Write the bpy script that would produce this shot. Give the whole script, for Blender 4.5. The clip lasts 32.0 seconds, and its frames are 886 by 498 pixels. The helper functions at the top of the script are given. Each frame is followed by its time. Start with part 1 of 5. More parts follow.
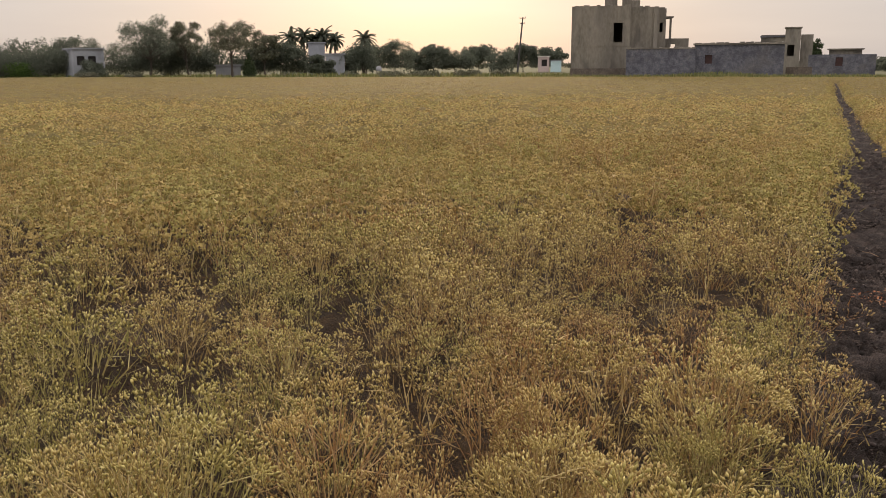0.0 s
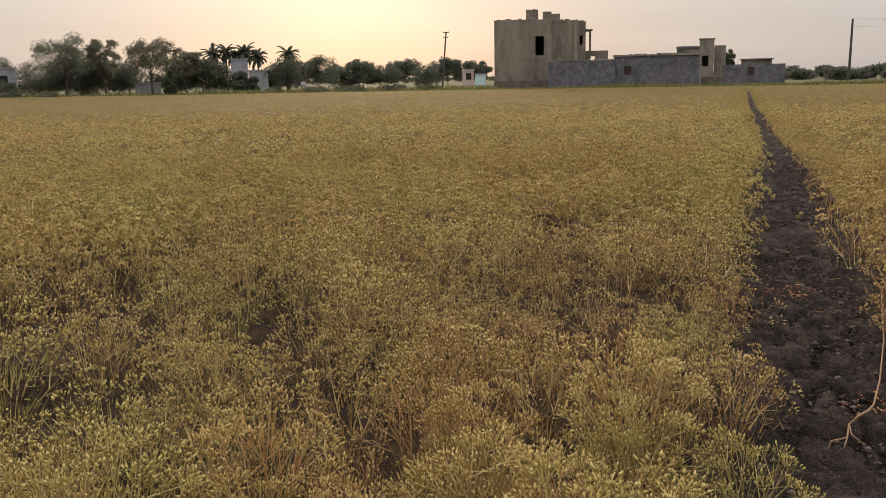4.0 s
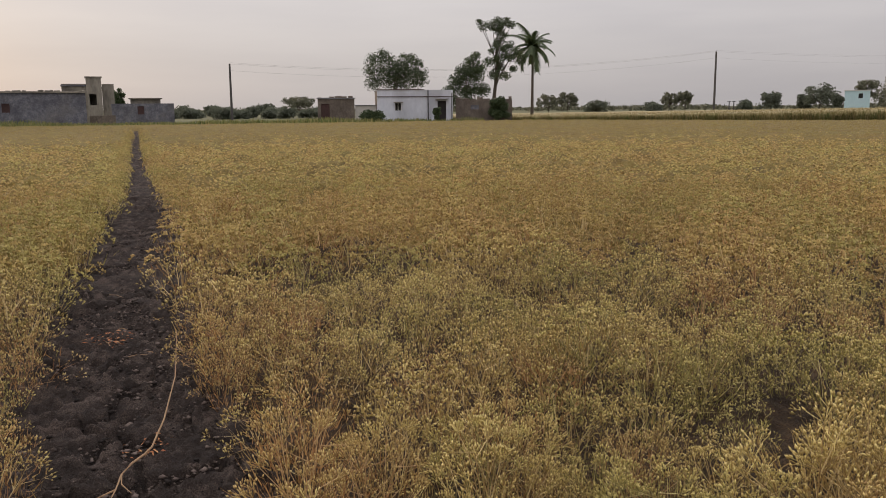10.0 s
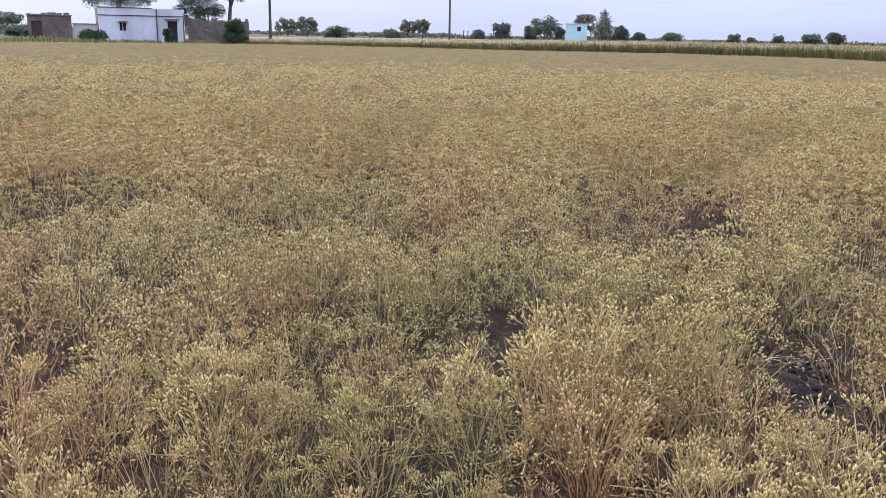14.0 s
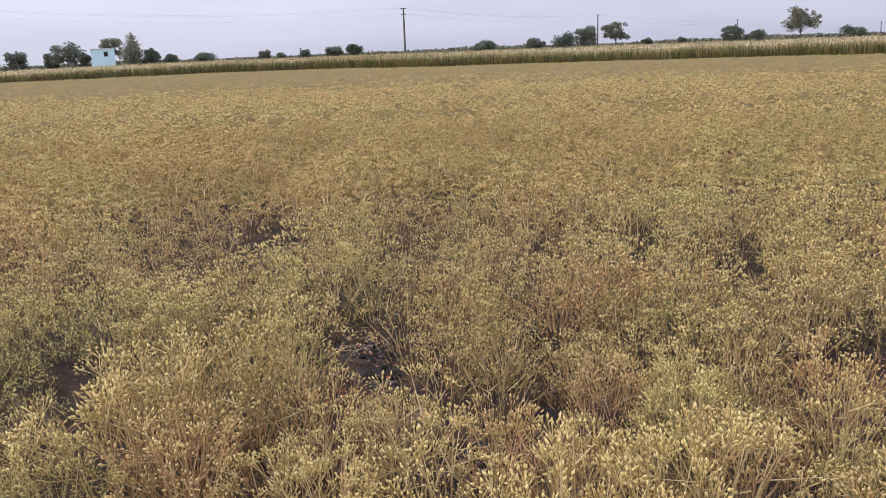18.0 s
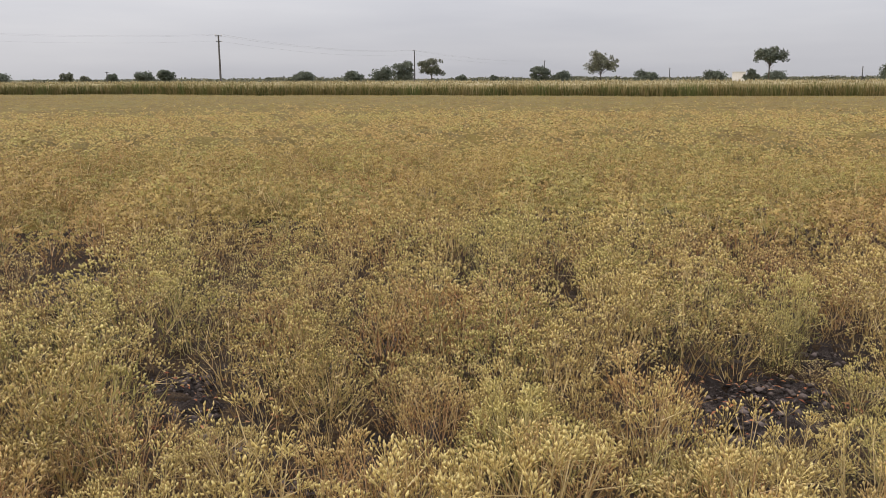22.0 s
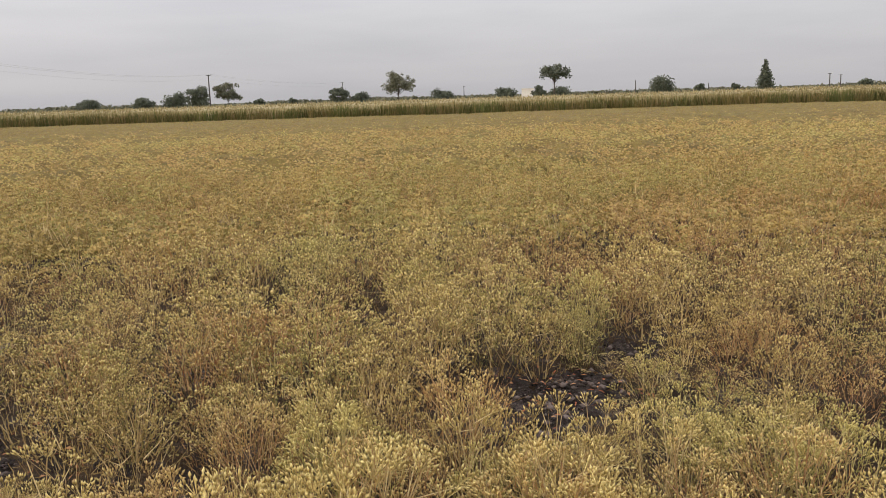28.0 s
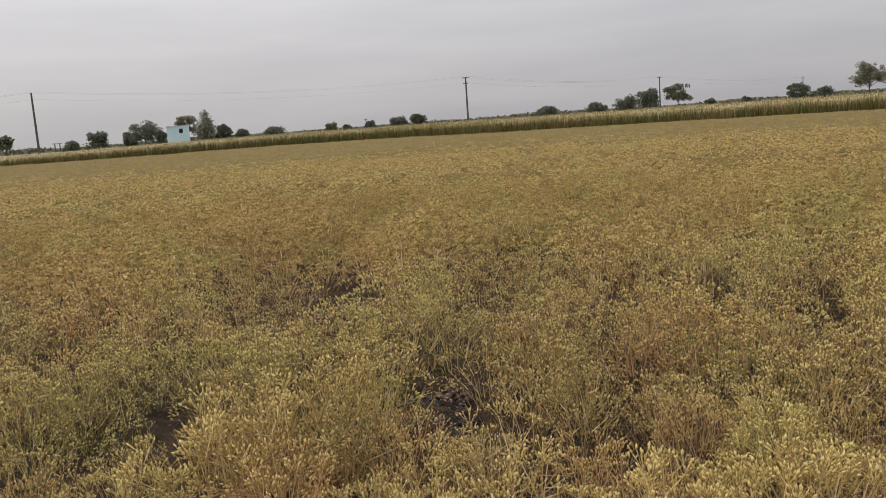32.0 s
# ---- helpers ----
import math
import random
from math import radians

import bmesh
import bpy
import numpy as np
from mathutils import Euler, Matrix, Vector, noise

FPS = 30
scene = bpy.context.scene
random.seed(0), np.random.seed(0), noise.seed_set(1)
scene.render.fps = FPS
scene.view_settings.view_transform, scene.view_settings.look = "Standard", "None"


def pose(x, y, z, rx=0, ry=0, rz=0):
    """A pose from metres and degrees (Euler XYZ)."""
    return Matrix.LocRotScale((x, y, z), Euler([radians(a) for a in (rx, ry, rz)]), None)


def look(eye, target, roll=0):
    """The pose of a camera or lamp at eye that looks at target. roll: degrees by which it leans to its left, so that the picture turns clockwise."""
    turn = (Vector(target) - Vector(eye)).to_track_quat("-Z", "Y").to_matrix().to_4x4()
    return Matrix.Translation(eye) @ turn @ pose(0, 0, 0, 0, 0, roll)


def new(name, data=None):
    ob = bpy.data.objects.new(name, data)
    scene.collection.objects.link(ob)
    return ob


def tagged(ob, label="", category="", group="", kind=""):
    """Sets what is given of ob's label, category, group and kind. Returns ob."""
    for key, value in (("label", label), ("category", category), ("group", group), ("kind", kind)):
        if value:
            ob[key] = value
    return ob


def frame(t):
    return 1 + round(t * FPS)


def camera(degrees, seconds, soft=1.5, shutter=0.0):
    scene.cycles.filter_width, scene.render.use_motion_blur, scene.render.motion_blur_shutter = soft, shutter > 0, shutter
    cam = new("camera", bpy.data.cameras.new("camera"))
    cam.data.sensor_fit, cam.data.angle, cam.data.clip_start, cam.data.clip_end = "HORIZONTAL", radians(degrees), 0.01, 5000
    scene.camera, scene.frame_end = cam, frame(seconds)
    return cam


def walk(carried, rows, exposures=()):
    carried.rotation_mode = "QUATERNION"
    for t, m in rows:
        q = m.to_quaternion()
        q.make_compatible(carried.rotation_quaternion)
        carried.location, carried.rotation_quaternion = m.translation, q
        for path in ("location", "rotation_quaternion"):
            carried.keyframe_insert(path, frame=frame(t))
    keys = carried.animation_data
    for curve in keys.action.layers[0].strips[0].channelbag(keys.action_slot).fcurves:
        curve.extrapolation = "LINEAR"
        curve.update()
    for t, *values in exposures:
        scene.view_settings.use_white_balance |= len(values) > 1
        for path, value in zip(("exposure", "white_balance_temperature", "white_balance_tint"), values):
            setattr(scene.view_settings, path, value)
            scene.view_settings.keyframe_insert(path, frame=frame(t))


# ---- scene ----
PATH = [  # seconds, x, y, z, yaw, pitch, roll
    (0.0, -0.722, 0.230, 1.481, 0.00, -12.26, 0.38), (0.5, -0.718, 0.226, 1.465, -0.10, -12.15, 0.43), (1.0, -0.713, 0.222, 1.458, -0.36, -12.09, 0.41),
    (1.5, -0.708, 0.219, 1.455, -0.80, -12.09, 0.35), (2.0, -0.702, 0.215, 1.455, -1.27, -12.09, 0.34), (2.5, -0.696, 0.211, 1.458, -1.84, -11.99, 0.58),
    (3.0, -0.690, 0.208, 1.465, -2.69, -11.86, 1.24), (3.5, -0.693, 0.204, 1.459, -4.06, -11.62, 1.22), (5.5, -0.744, 0.123, 1.425, -6.49, -11.10, 1.52),
    (6.0, -0.741, 0.120, 1.410, -8.57, -11.89, 1.20), (6.5, -0.726, 0.123, 1.413, -12.37, -12.93, 0.92), (7.0, -0.710, 0.121, 1.390, -15.84, -14.34, 0.50),
    (7.5, -0.650, 0.103, 1.383, -18.44, -14.62, 0.82), (8.0, -0.566, 0.093, 1.396, -19.26, -13.59, 1.45), (8.5, -0.446, 0.078, 1.407, -23.07, -12.92, 1.34),
    (9.0, -0.309, 0.080, 1.445, -30.09, -9.98, 0.85), (9.5, -0.172, 0.062, 1.473, -35.96, -9.35, 0.89), (10.0, -0.089, 0.050, 1.481, -43.37, -9.42, 0.44),
    (10.5, -0.090, 0.050, 1.439, -46.81, -9.41, 1.03), (11.0, -0.090, 0.049, 1.391, -49.54, -9.37, 1.15), (11.5, -0.056, 0.020, 1.404, -51.75, -9.35, 1.58),
    (12.0, -0.024, -0.009, 1.429, -53.29, -9.50, 1.39), (12.5, -0.008, -0.013, 1.450, -54.48, -9.53, 1.34), (13.0, 0.000, -0.000, 1.452, -55.95, -11.38, 1.09),
    (13.5, -0.013, 0.003, 1.463, -57.74, -12.29, 0.47), (14.0, -0.034, -0.001, 1.467, -60.34, -14.14, -1.12), (14.5, -0.057, -0.003, 1.458, -63.93, -14.11, -2.37),
    (15.0, -0.067, -0.027, 1.436, -70.27, -13.55, -3.33), (15.5, -0.072, -0.020, 1.425, -76.41, -13.08, -2.93), (17.5, -0.087, -0.065, 1.486, -86.51, -12.87, 2.27),
    (18.0, -0.086, -0.057, 1.485, -90.23, -13.20, 2.21), (18.5, -0.070, -0.054, 1.479, -92.93, -13.30, 1.98), (19.0, -0.070, -0.058, 1.483, -94.46, -12.32, 1.82),
    (19.5, -0.070, -0.050, 1.474, -95.53, -11.93, 1.63), (20.0, -0.070, -0.046, 1.465, -96.43, -11.55, 1.11), (20.5, -0.063, -0.045, 1.463, -97.65, -11.25, 0.61),
    (21.0, -0.054, -0.043, 1.458, -98.94, -11.16, 0.46), (21.5, -0.049, -0.036, 1.451, -100.48, -11.33, 0.24), (22.0, -0.057, -0.034, 1.449, -102.13, -11.34, 0.21),
    (22.5, -0.050, -0.043, 1.443, -104.30, -11.28, 0.25), (23.0, -0.062, -0.048, 1.451, -106.48, -11.26, 0.44), (23.5, -0.065, -0.048, 1.450, -107.70, -11.08, 0.80),
    (24.0, -0.058, -0.048, 1.449, -108.67, -11.01, 1.23), (24.5, -0.065, -0.058, 1.453, -110.36, -10.98, 1.65), (25.0, -0.069, -0.051, 1.451, -111.32, -11.01, 1.96),
    (25.5, -0.075, -0.050, 1.454, -111.98, -10.92, 2.09), (27.5, -0.079, -0.047, 1.446, -114.75, -10.42, 1.74), (28.0, -0.073, -0.051, 1.437, -115.34, -10.17, 1.80),
    (28.5, -0.084, -0.038, 1.431, -115.91, -9.92, 1.56), (29.0, -0.091, -0.029, 1.427, -114.55, -9.86, 1.55), (29.5, -0.104, -0.016, 1.425, -108.70, -9.68, 2.32),
    (30.0, -0.124, -0.013, 1.435, -103.33, -9.36, 3.00), (30.5, -0.150, 0.001, 1.422, -98.38, -9.19, 3.50), (31.0, -0.174, 0.002, 1.421, -93.48, -8.94, 4.17),
    (31.5, -0.197, 0.003, 1.415, -88.97, -8.68, 4.31), (32.0, -0.197, 0.003, 1.426, -86.11, -8.57, 4.01),
]
EXPOSURES = [  # seconds, stops, kelvin, tint
    (0.0, -0.26, 7150, 13), (1.0, -0.33, 7200, 13), (2.0, -0.30, 7200, 13), (3.0, -0.38, 7250, 13), (5.5, -0.16, 7100, 13), (6.0, 0.06, 6900, 13), (6.5, 0.33, 5750, 22), (7.0, 0.48, 5250, 22), (7.5, 0.46, 5250, 22),
    (8.0, -0.14, 6150, 13), (8.5, -0.32, 6850, 13), (9.0, -0.51, 7350, 13), (9.5, -0.47, 7150, 13), (10.0, -0.37, 6850, 13), (12.5, -0.32, 6800, 13), (13.0, 0.05, 6150, 13), (13.5, 0.18, 5650, 19), (14.0, 0.46, 5300, 19),
    (14.5, 0.43, 5350, 19), (15.0, 0.26, 5550, 19), (17.5, 0.32, 5550, 19), (18.0, 0.32, 5850, 19), (19.0, 0.15, 6150, 10), (20.0, 0.12, 6450, 10), (21.0, 0.10, 6450, 10), (25.0, 0.14, 6600, 10), (28.0, 0.07, 6700, 10), (29.0, 0.06, 6750, 10),
    (30.0, -0.14, 6800, 10), (32.0, -0.18, 6700, 10)]
cam = camera(54.98, 32.0, soft=0.5)
walk(cam, [(t, pose(x, y, z, 90 + p, r, a)) for t, x, y, z, a, p, r in PATH], EXPOSURES)

# ---- light: low veiled sun ahead of the first view, thin overcast all round ----
SUN_AZ, SUN_EL = 1.5, 9.0
sun_way = Vector((-math.sin(radians(SUN_AZ)) * math.cos(radians(SUN_EL)), math.cos(radians(SUN_AZ)) * math.cos(radians(SUN_EL)), math.sin(radians(SUN_EL))))
world = bpy.data.worlds.new("hazy_evening")
scene.world = world
world.use_nodes = True
wn, wl = world.node_tree.nodes, world.node_tree.links
wn.clear()
sky = wn.new("ShaderNodeTexSky")
sky.sky_type, sky.sun_disc, sky.sun_elevation, sky.sun_rotation = "NISHITA", False, radians(SUN_EL), radians(-SUN_AZ)
sky.air_density, sky.dust_density, sky.ozone_density = 1.0, 2.0, 1.0
bg_sky, bg_cloud, bg_glow = (wn.new("ShaderNodeBackground") for _ in range(3))
bg_sky.inputs[1].default_value = 0.01
wl.new(sky.outputs[0], bg_sky.inputs[0])
# the cloud veil: faint streaks
co = wn.new("ShaderNodeTexCoord")
stretch = wn.new("ShaderNodeMapping")
stretch.inputs["Scale"].default_value = (2.0, 2.0, 14.0)
streak = wn.new("ShaderNodeTexNoise")
streak.inputs["Scale"].default_value, streak.inputs["Detail"].default_value = 1.6, 5.0
ramp = wn.new("ShaderNodeValToRGB")
ramp.color_ramp.elements[0].position, ramp.color_ramp.elements[0].color = 0.3, (0.395, 0.397, 0.434, 1)
ramp.color_ramp.elements[1].position, ramp.color_ramp.elements[1].color = 0.7, (0.462, 0.46, 0.488, 1)
wl.new(co.outputs["Generated"], stretch.inputs[0])
wl.new(stretch.outputs[0], streak.inputs[0])
wl.new(streak.outputs[0], ramp.inputs[0])
wl.new(ramp.outputs[0], bg_cloud.inputs[0])
# an overcast sky brightens from the horizon to the zenith
split = wn.new("ShaderNodeSeparateXYZ")
wl.new(co.outputs["Generated"], split.inputs[0])
above = wn.new("ShaderNodeMath")
above.operation = "MAXIMUM"
above.inputs[1].default_value = 0.0
wl.new(split.outputs["Z"], above.inputs[0])
lift = wn.new("ShaderNodeMath")
lift.operation = "MULTIPLY_ADD"
lift.inputs[1].default_value, lift.inputs[2].default_value = 3.7, 1.02
wl.new(above.outputs[0], lift.inputs[0])
wl.new(lift.outputs[0], bg_cloud.inputs[1])
# forward scatter of the veil round the sun
dot = wn.new("ShaderNodeVectorMath")
dot.operation = "DOT_PRODUCT"
dot.inputs[1].default_value = sun_way
wl.new(co.outputs["Generated"], dot.inputs[0])
lobes = []
for power, gain in ((60.0, 0.005), (420.0, 0.06)):
    up = wn.new("ShaderNodeMath")
    up.operation, up.use_clamp = "POWER", True
    up.inputs[1].default_value = power
    pos = wn.new("ShaderNodeMath")
    pos.operation = "MAXIMUM"
    pos.inputs[1].default_value = 0.0
    wl.new(dot.outputs["Value"], pos.inputs[0])
    wl.new(pos.outputs[0], up.inputs[0])
    g = wn.new("ShaderNodeMath")
    g.operation = "MULTIPLY"
    g.inputs[1].default_value = gain
    wl.new(up.outputs[0], g.inputs[0])
    lobes.append(g)
both = lobes[0]
for g in lobes[1:]:
    plus = wn.new("ShaderNodeMath")
    wl.new(both.outputs[0], plus.inputs[0])
    wl.new(g.outputs[0], plus.inputs[1])
    both = plus
bg_glow.inputs[0].default_value = (1.0, 0.74, 0.5, 1)
wl.new(both.outputs[0], bg_glow.inputs[1])
# the wide paler half of the sky on the sun's side
bg_wide = wn.new("ShaderNodeBackground")
bg_wide.inputs[0].default_value = (1.0, 0.95, 0.86, 1)
wide = wn.new("ShaderNodeMapRange")
wide.interpolation_type = "SMOOTHSTEP"
wide.inputs[1].default_value, wide.inputs[2].default_value, wide.inputs[3].default_value, wide.inputs[4].default_value = -0.35, 0.9, 0.0, 0.145
wl.new(dot.outputs["Value"], wide.inputs[0])
wl.new(wide.outputs[0], bg_wide.inputs[1])
add1, add2, add3, wout = wn.new("ShaderNodeAddShader"), wn.new("ShaderNodeAddShader"), wn.new("ShaderNodeAddShader"), wn.new("ShaderNodeOutputWorld")
wl.new(bg_sky.outputs[0], add1.inputs[0])
wl.new(bg_cloud.outputs[0], add1.inputs[1])
wl.new(add1.outputs[0], add2.inputs[0])
wl.new(bg_glow.outputs[0], add2.inputs[1])
wl.new(add2.outputs[0], add3.inputs[0])
wl.new(bg_wide.outputs[0], add3.inputs[1])
wl.new(add3.outputs[0], wout.inputs[0])
lamp = bpy.data.lights.new("sun", "SUN")
lamp.energy, lamp.angle, lamp.color = 1.8, radians(14), (1.0, 0.8, 0.58)
new("sun", lamp).matrix_world = look(sun_way * 200, (0, 0, 0))


# ---- materials ----
def nodes_of(m):
    m.use_nodes = True
    n, l = m.node_tree.nodes, m.node_tree.links
    return n, l, n["Principled BSDF"]


def surface(name, colours, scale=1.0, fine=12.0, rough=0.85, bump=0.3, depth=0.02, island=0.0, through_light=0.0, coords="world", spec=0.3, patch=None, stretch_z=1.0):
    """A rough material: two or more colours mixed by noise at two scales, plus a random shade per loose piece."""
    m = bpy.data.materials.new(name)
    n, l, b = nodes_of(m)
    b.inputs["Roughness"].default_value = rough
    b.inputs["Specular IOR Level"].default_value = spec
    if coords == "world":
        src = n.new("ShaderNodeNewGeometry").outputs["Position"]
    else:
        src = n.new("ShaderNodeTexCoord").outputs["Object"]
    if stretch_z != 1.0:
        mp = n.new("ShaderNodeMapping")
        mp.inputs["Scale"].default_value = (1, 1, stretch_z)
        l.new(src, mp.inputs[0])
        src = mp.outputs[0]
    n1, n2 = n.new("ShaderNodeTexNoise"), n.new("ShaderNodeTexNoise")
    n1.inputs["Scale"].default_value, n1.inputs["Detail"].default_value = scale, 4.0
    n2.inputs["Scale"].default_value, n2.inputs["Detail"].default_value = scale * fine, 6.0
    l.new(src, n1.inputs["Vector"])
    l.new(src, n2.inputs["Vector"])
    mix = n.new("ShaderNodeMath")
    mix.operation = "MULTIPLY_ADD"
    mix.inputs[1].default_value = 0.45
    l.new(n2.outputs[0], mix.inputs[0])
    half = n.new("ShaderNodeMath")
    half.operation = "MULTIPLY"
    half.inputs[1].default_value = 0.55
    l.new(n1.outputs[0], half.inputs[0])
    l.new(half.outputs[0], mix.inputs[2])
    value = mix.outputs[0]
    if island:
        geo = n.new("ShaderNodeNewGeometry")
        add = n.new("ShaderNodeMath")
        add.operation = "MULTIPLY_ADD"
        add.inputs[1].default_value = island
        l.new(geo.outputs["Random Per Island"], add.inputs[0])
        sub = n.new("ShaderNodeMath")
        sub.operation = "SUBTRACT"
        sub.inputs[1].default_value = island / 2
        l.new(value, sub.inputs[0])
        l.new(sub.outputs[0], add.inputs[2])
        value = add.outputs[0]
    r = n.new("ShaderNodeValToRGB")
    e = r.color_ramp.elements
    while len(e) < len(colours):
        e.new(0.5)
    for i, c in enumerate(colours):
        e[i].position = 0.28 + 0.44 * i / max(1, len(colours) - 1)
        e[i].color = (*c, 1)
    l.new(value, r.inputs[0])
    colour = r.outputs[0]
    for j, (tint, size, amount) in enumerate(patch or ()):  # broad patches of another tint
        n3 = n.new("ShaderNodeTexNoise")
        n3.inputs["Scale"].default_value, n3.inputs["Detail"].default_value = size, 3.0
        shift = n.new("ShaderNodeVectorMath")
        shift.inputs[1].default_value = (13.7 * j, 5.1 * j, 0.0)
        l.new(src, shift.inputs[0])
        l.new(shift.outputs[0], n3.inputs["Vector"])
        mr = n.new("ShaderNodeMapRange")
        mr.inputs[1].default_value, mr.inputs[2].default_value = 0.5, 0.66
        mr.inputs[3].default_value, mr.inputs[4].default_value = 0.0, amount
        l.new(n3.outputs[0], mr.inputs[0])
        mc = n.new("ShaderNodeMix")
        mc.data_type = "RGBA"
        l.new(mr.outputs[0], mc.inputs[0])
        l.new(colour, mc.inputs[6])
        mc.inputs[7].default_value = (*tint, 1)
        colour = mc.outputs[2]
    l.new(colour, b.inputs["Base Color"])
    if bump:
        bp = n.new("ShaderNodeBump")
        bp.inputs["Strength"].default_value, bp.inputs["Distance"].default_value = bump, depth
        l.new(n2.outputs[0], bp.inputs["Height"])
        l.new(bp.outputs[0], b.inputs["Normal"])
    if through_light:
        tr = n.new("ShaderNodeBsdfTranslucent")
        l.new(colour, tr.inputs[0])
        ms = n.new("ShaderNodeMixShader")
        ms.inputs[0].default_value = through_light
        l.new(b.outputs[0], ms.inputs[1])
        l.new(tr.outputs[0], ms.inputs[2])
        l.new(ms.outputs[0], n["Material Output"].inputs[0])
    return m


SOIL = surface("black_cotton_soil", [(0.009, 0.0065, 0.0055), (0.047, 0.034, 0.028), (0.185, 0.138, 0.114)], 7.0, 22, 0.95, 1.0, 0.03)
CLOD = surface("soil_clods", [(0.018, 0.013, 0.011), (0.06, 0.044, 0.037), (0.15, 0.115, 0.098)], 6.0, 10, 0.95, 0.8, 0.01, island=0.8)
FARM = surface("far_farmland", [(0.06, 0.065, 0.03), (0.1, 0.1, 0.045), (0.13, 0.115, 0.06)], 0.02, 40, 0.95, 0.4, 0.1)
PODS = [surface("seed_pods_" + nm, c, 1.6, 18, 0.6, 0.0, island=0.45, through_light=0.22)
        for nm, c in (("green", [(0.216, 0.169, 0.056), (0.389, 0.318, 0.104), (0.562, 0.461, 0.162), (0.669, 0.564, 0.223)]), ("tan", [(0.223, 0.156, 0.0579), (0.412, 0.306, 0.111), (0.601, 0.467, 0.173), (0.712, 0.584, 0.245)]), ("russet", [(0.212, 0.128, 0.0534), (0.401, 0.267, 0.106), (0.557, 0.401, 0.156), (0.646, 0.501, 0.206)]))]
STEMS = [surface("stems_" + nm, c, 1.3, 10, 0.7, 0.0, island=0.5, through_light=0.15)
         for nm, c in (("green", [(0.264, 0.204, 0.077), (0.418, 0.341, 0.138), (0.572, 0.473, 0.22)]), ("tan", [(0.297, 0.193, 0.0792), (0.495, 0.363, 0.165), (0.66, 0.517, 0.264)]), ("russet", [(0.275, 0.143, 0.066), (0.451, 0.275, 0.127), (0.583, 0.407, 0.209)]))]
LEAVES = [surface("thread_leaves_" + nm, c, 1.1, 9, 0.7, 0.0, island=0.5, through_light=0.25)
          for nm, c in (("green", [(0.179, 0.158, 0.0508), (0.299, 0.261, 0.0822), (0.419, 0.359, 0.12)]), ("tan", [(0.224, 0.143, 0.0568), (0.374, 0.254, 0.0927), (0.493, 0.359, 0.135)]), ("russet", [(0.224, 0.105, 0.0478), (0.374, 0.202, 0.0777), (0.493, 0.299, 0.116)]))]
# Head colours darkened: the shade between seeds is averaged into them.
SHADED_TOPS = [surface("shaded_crop_tops_" + nm, c, 0.6, 14, 0.75, 0.0, island=0.35, through_light=0.1)
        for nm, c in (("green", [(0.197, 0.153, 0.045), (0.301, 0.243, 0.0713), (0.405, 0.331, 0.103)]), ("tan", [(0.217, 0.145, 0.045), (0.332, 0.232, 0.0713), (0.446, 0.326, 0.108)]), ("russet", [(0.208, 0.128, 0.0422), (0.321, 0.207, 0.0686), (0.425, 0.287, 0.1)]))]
TUFT = surface("far_crop_tops", [(0.145, 0.098, 0.024), (0.205, 0.146, 0.036), (0.265, 0.197, 0.05)], 0.5, 10, 0.8, 0.0, island=0.4, through_light=0.08, patch=[((0.2, 0.17, 0.046), 0.22, 0.35), ((0.225, 0.14, 0.042), 0.35, 0.35)])
# Crop browns darkened: the sheet's missing self-shadow is put into its colour.
SHADED_CANOPY = surface("crop_canopy", [(0.055, 0.036, 0.009), (0.125, 0.085, 0.021), (0.2, 0.145, 0.036), (0.22, 0.168, 0.043)], 2.0, 9, 0.9, 1.0, 0.1, patch=[((0.155, 0.13, 0.036), 0.22, 0.4), ((0.175, 0.108, 0.032), 0.35, 0.4)])
# Dry leaf brown, darkened so the hollows between plants read as shaded.
UNDER = surface("shaded_dry_leaf_tangle", [(0.016, 0.011, 0.008), (0.055, 0.034, 0.019), (0.16, 0.098, 0.046)], 6.0, 16, 0.95, 1.0, 0.05)
WHEAT = surface("ripening_cereal", [(0.085, 0.09, 0.026), (0.16, 0.14, 0.045), (0.26, 0.2, 0.08)], 1.1, 9, 0.7, 0.0, island=0.5, through_light=0.25, stretch_z=0.25, patch=[((0.12, 0.145, 0.04), 0.6, 0.8), ((0.26, 0.19, 0.075), 0.8, 0.4)])
EAR = surface("cereal_ears", [(0.17, 0.135, 0.055), (0.27, 0.215, 0.095), (0.4, 0.33, 0.17)], 0.6, 12, 0.7, 0.3, 0.05, island=0.4)
GRASS = surface("verge_grass", [(0.1, 0.13, 0.04), (0.19, 0.2, 0.065), (0.3, 0.26, 0.11)], 0.3, 12, 0.8, 0.0, island=0.5, through_light=0.2)
LEAF = surface("dark_leaves", [(0.036, 0.054, 0.024), (0.056, 0.08, 0.034), (0.085, 0.11, 0.046)], 0.5, 6, 0.6, 0.0, island=0.35, through_light=0.25, coords="object")
# Distance haze is put into these two leaf colours as a paler grey-green.
LEAF_HAZY = surface("haze_paled_leaves", [(0.1, 0.115, 0.085), (0.14, 0.155, 0.115), (0.18, 0.195, 0.15)], 0.5, 6, 0.8, 0.0, island=0.3, through_light=0.5, coords="object", spec=0.1)
LEAF_FAR = surface("haze_paled_far_leaves", [(0.08, 0.092, 0.066), (0.125, 0.138, 0.1), (0.17, 0.183, 0.138)], 0.5, 6, 0.8, 0.0, island=0.3, through_light=0.35, coords="object", spec=0.1)
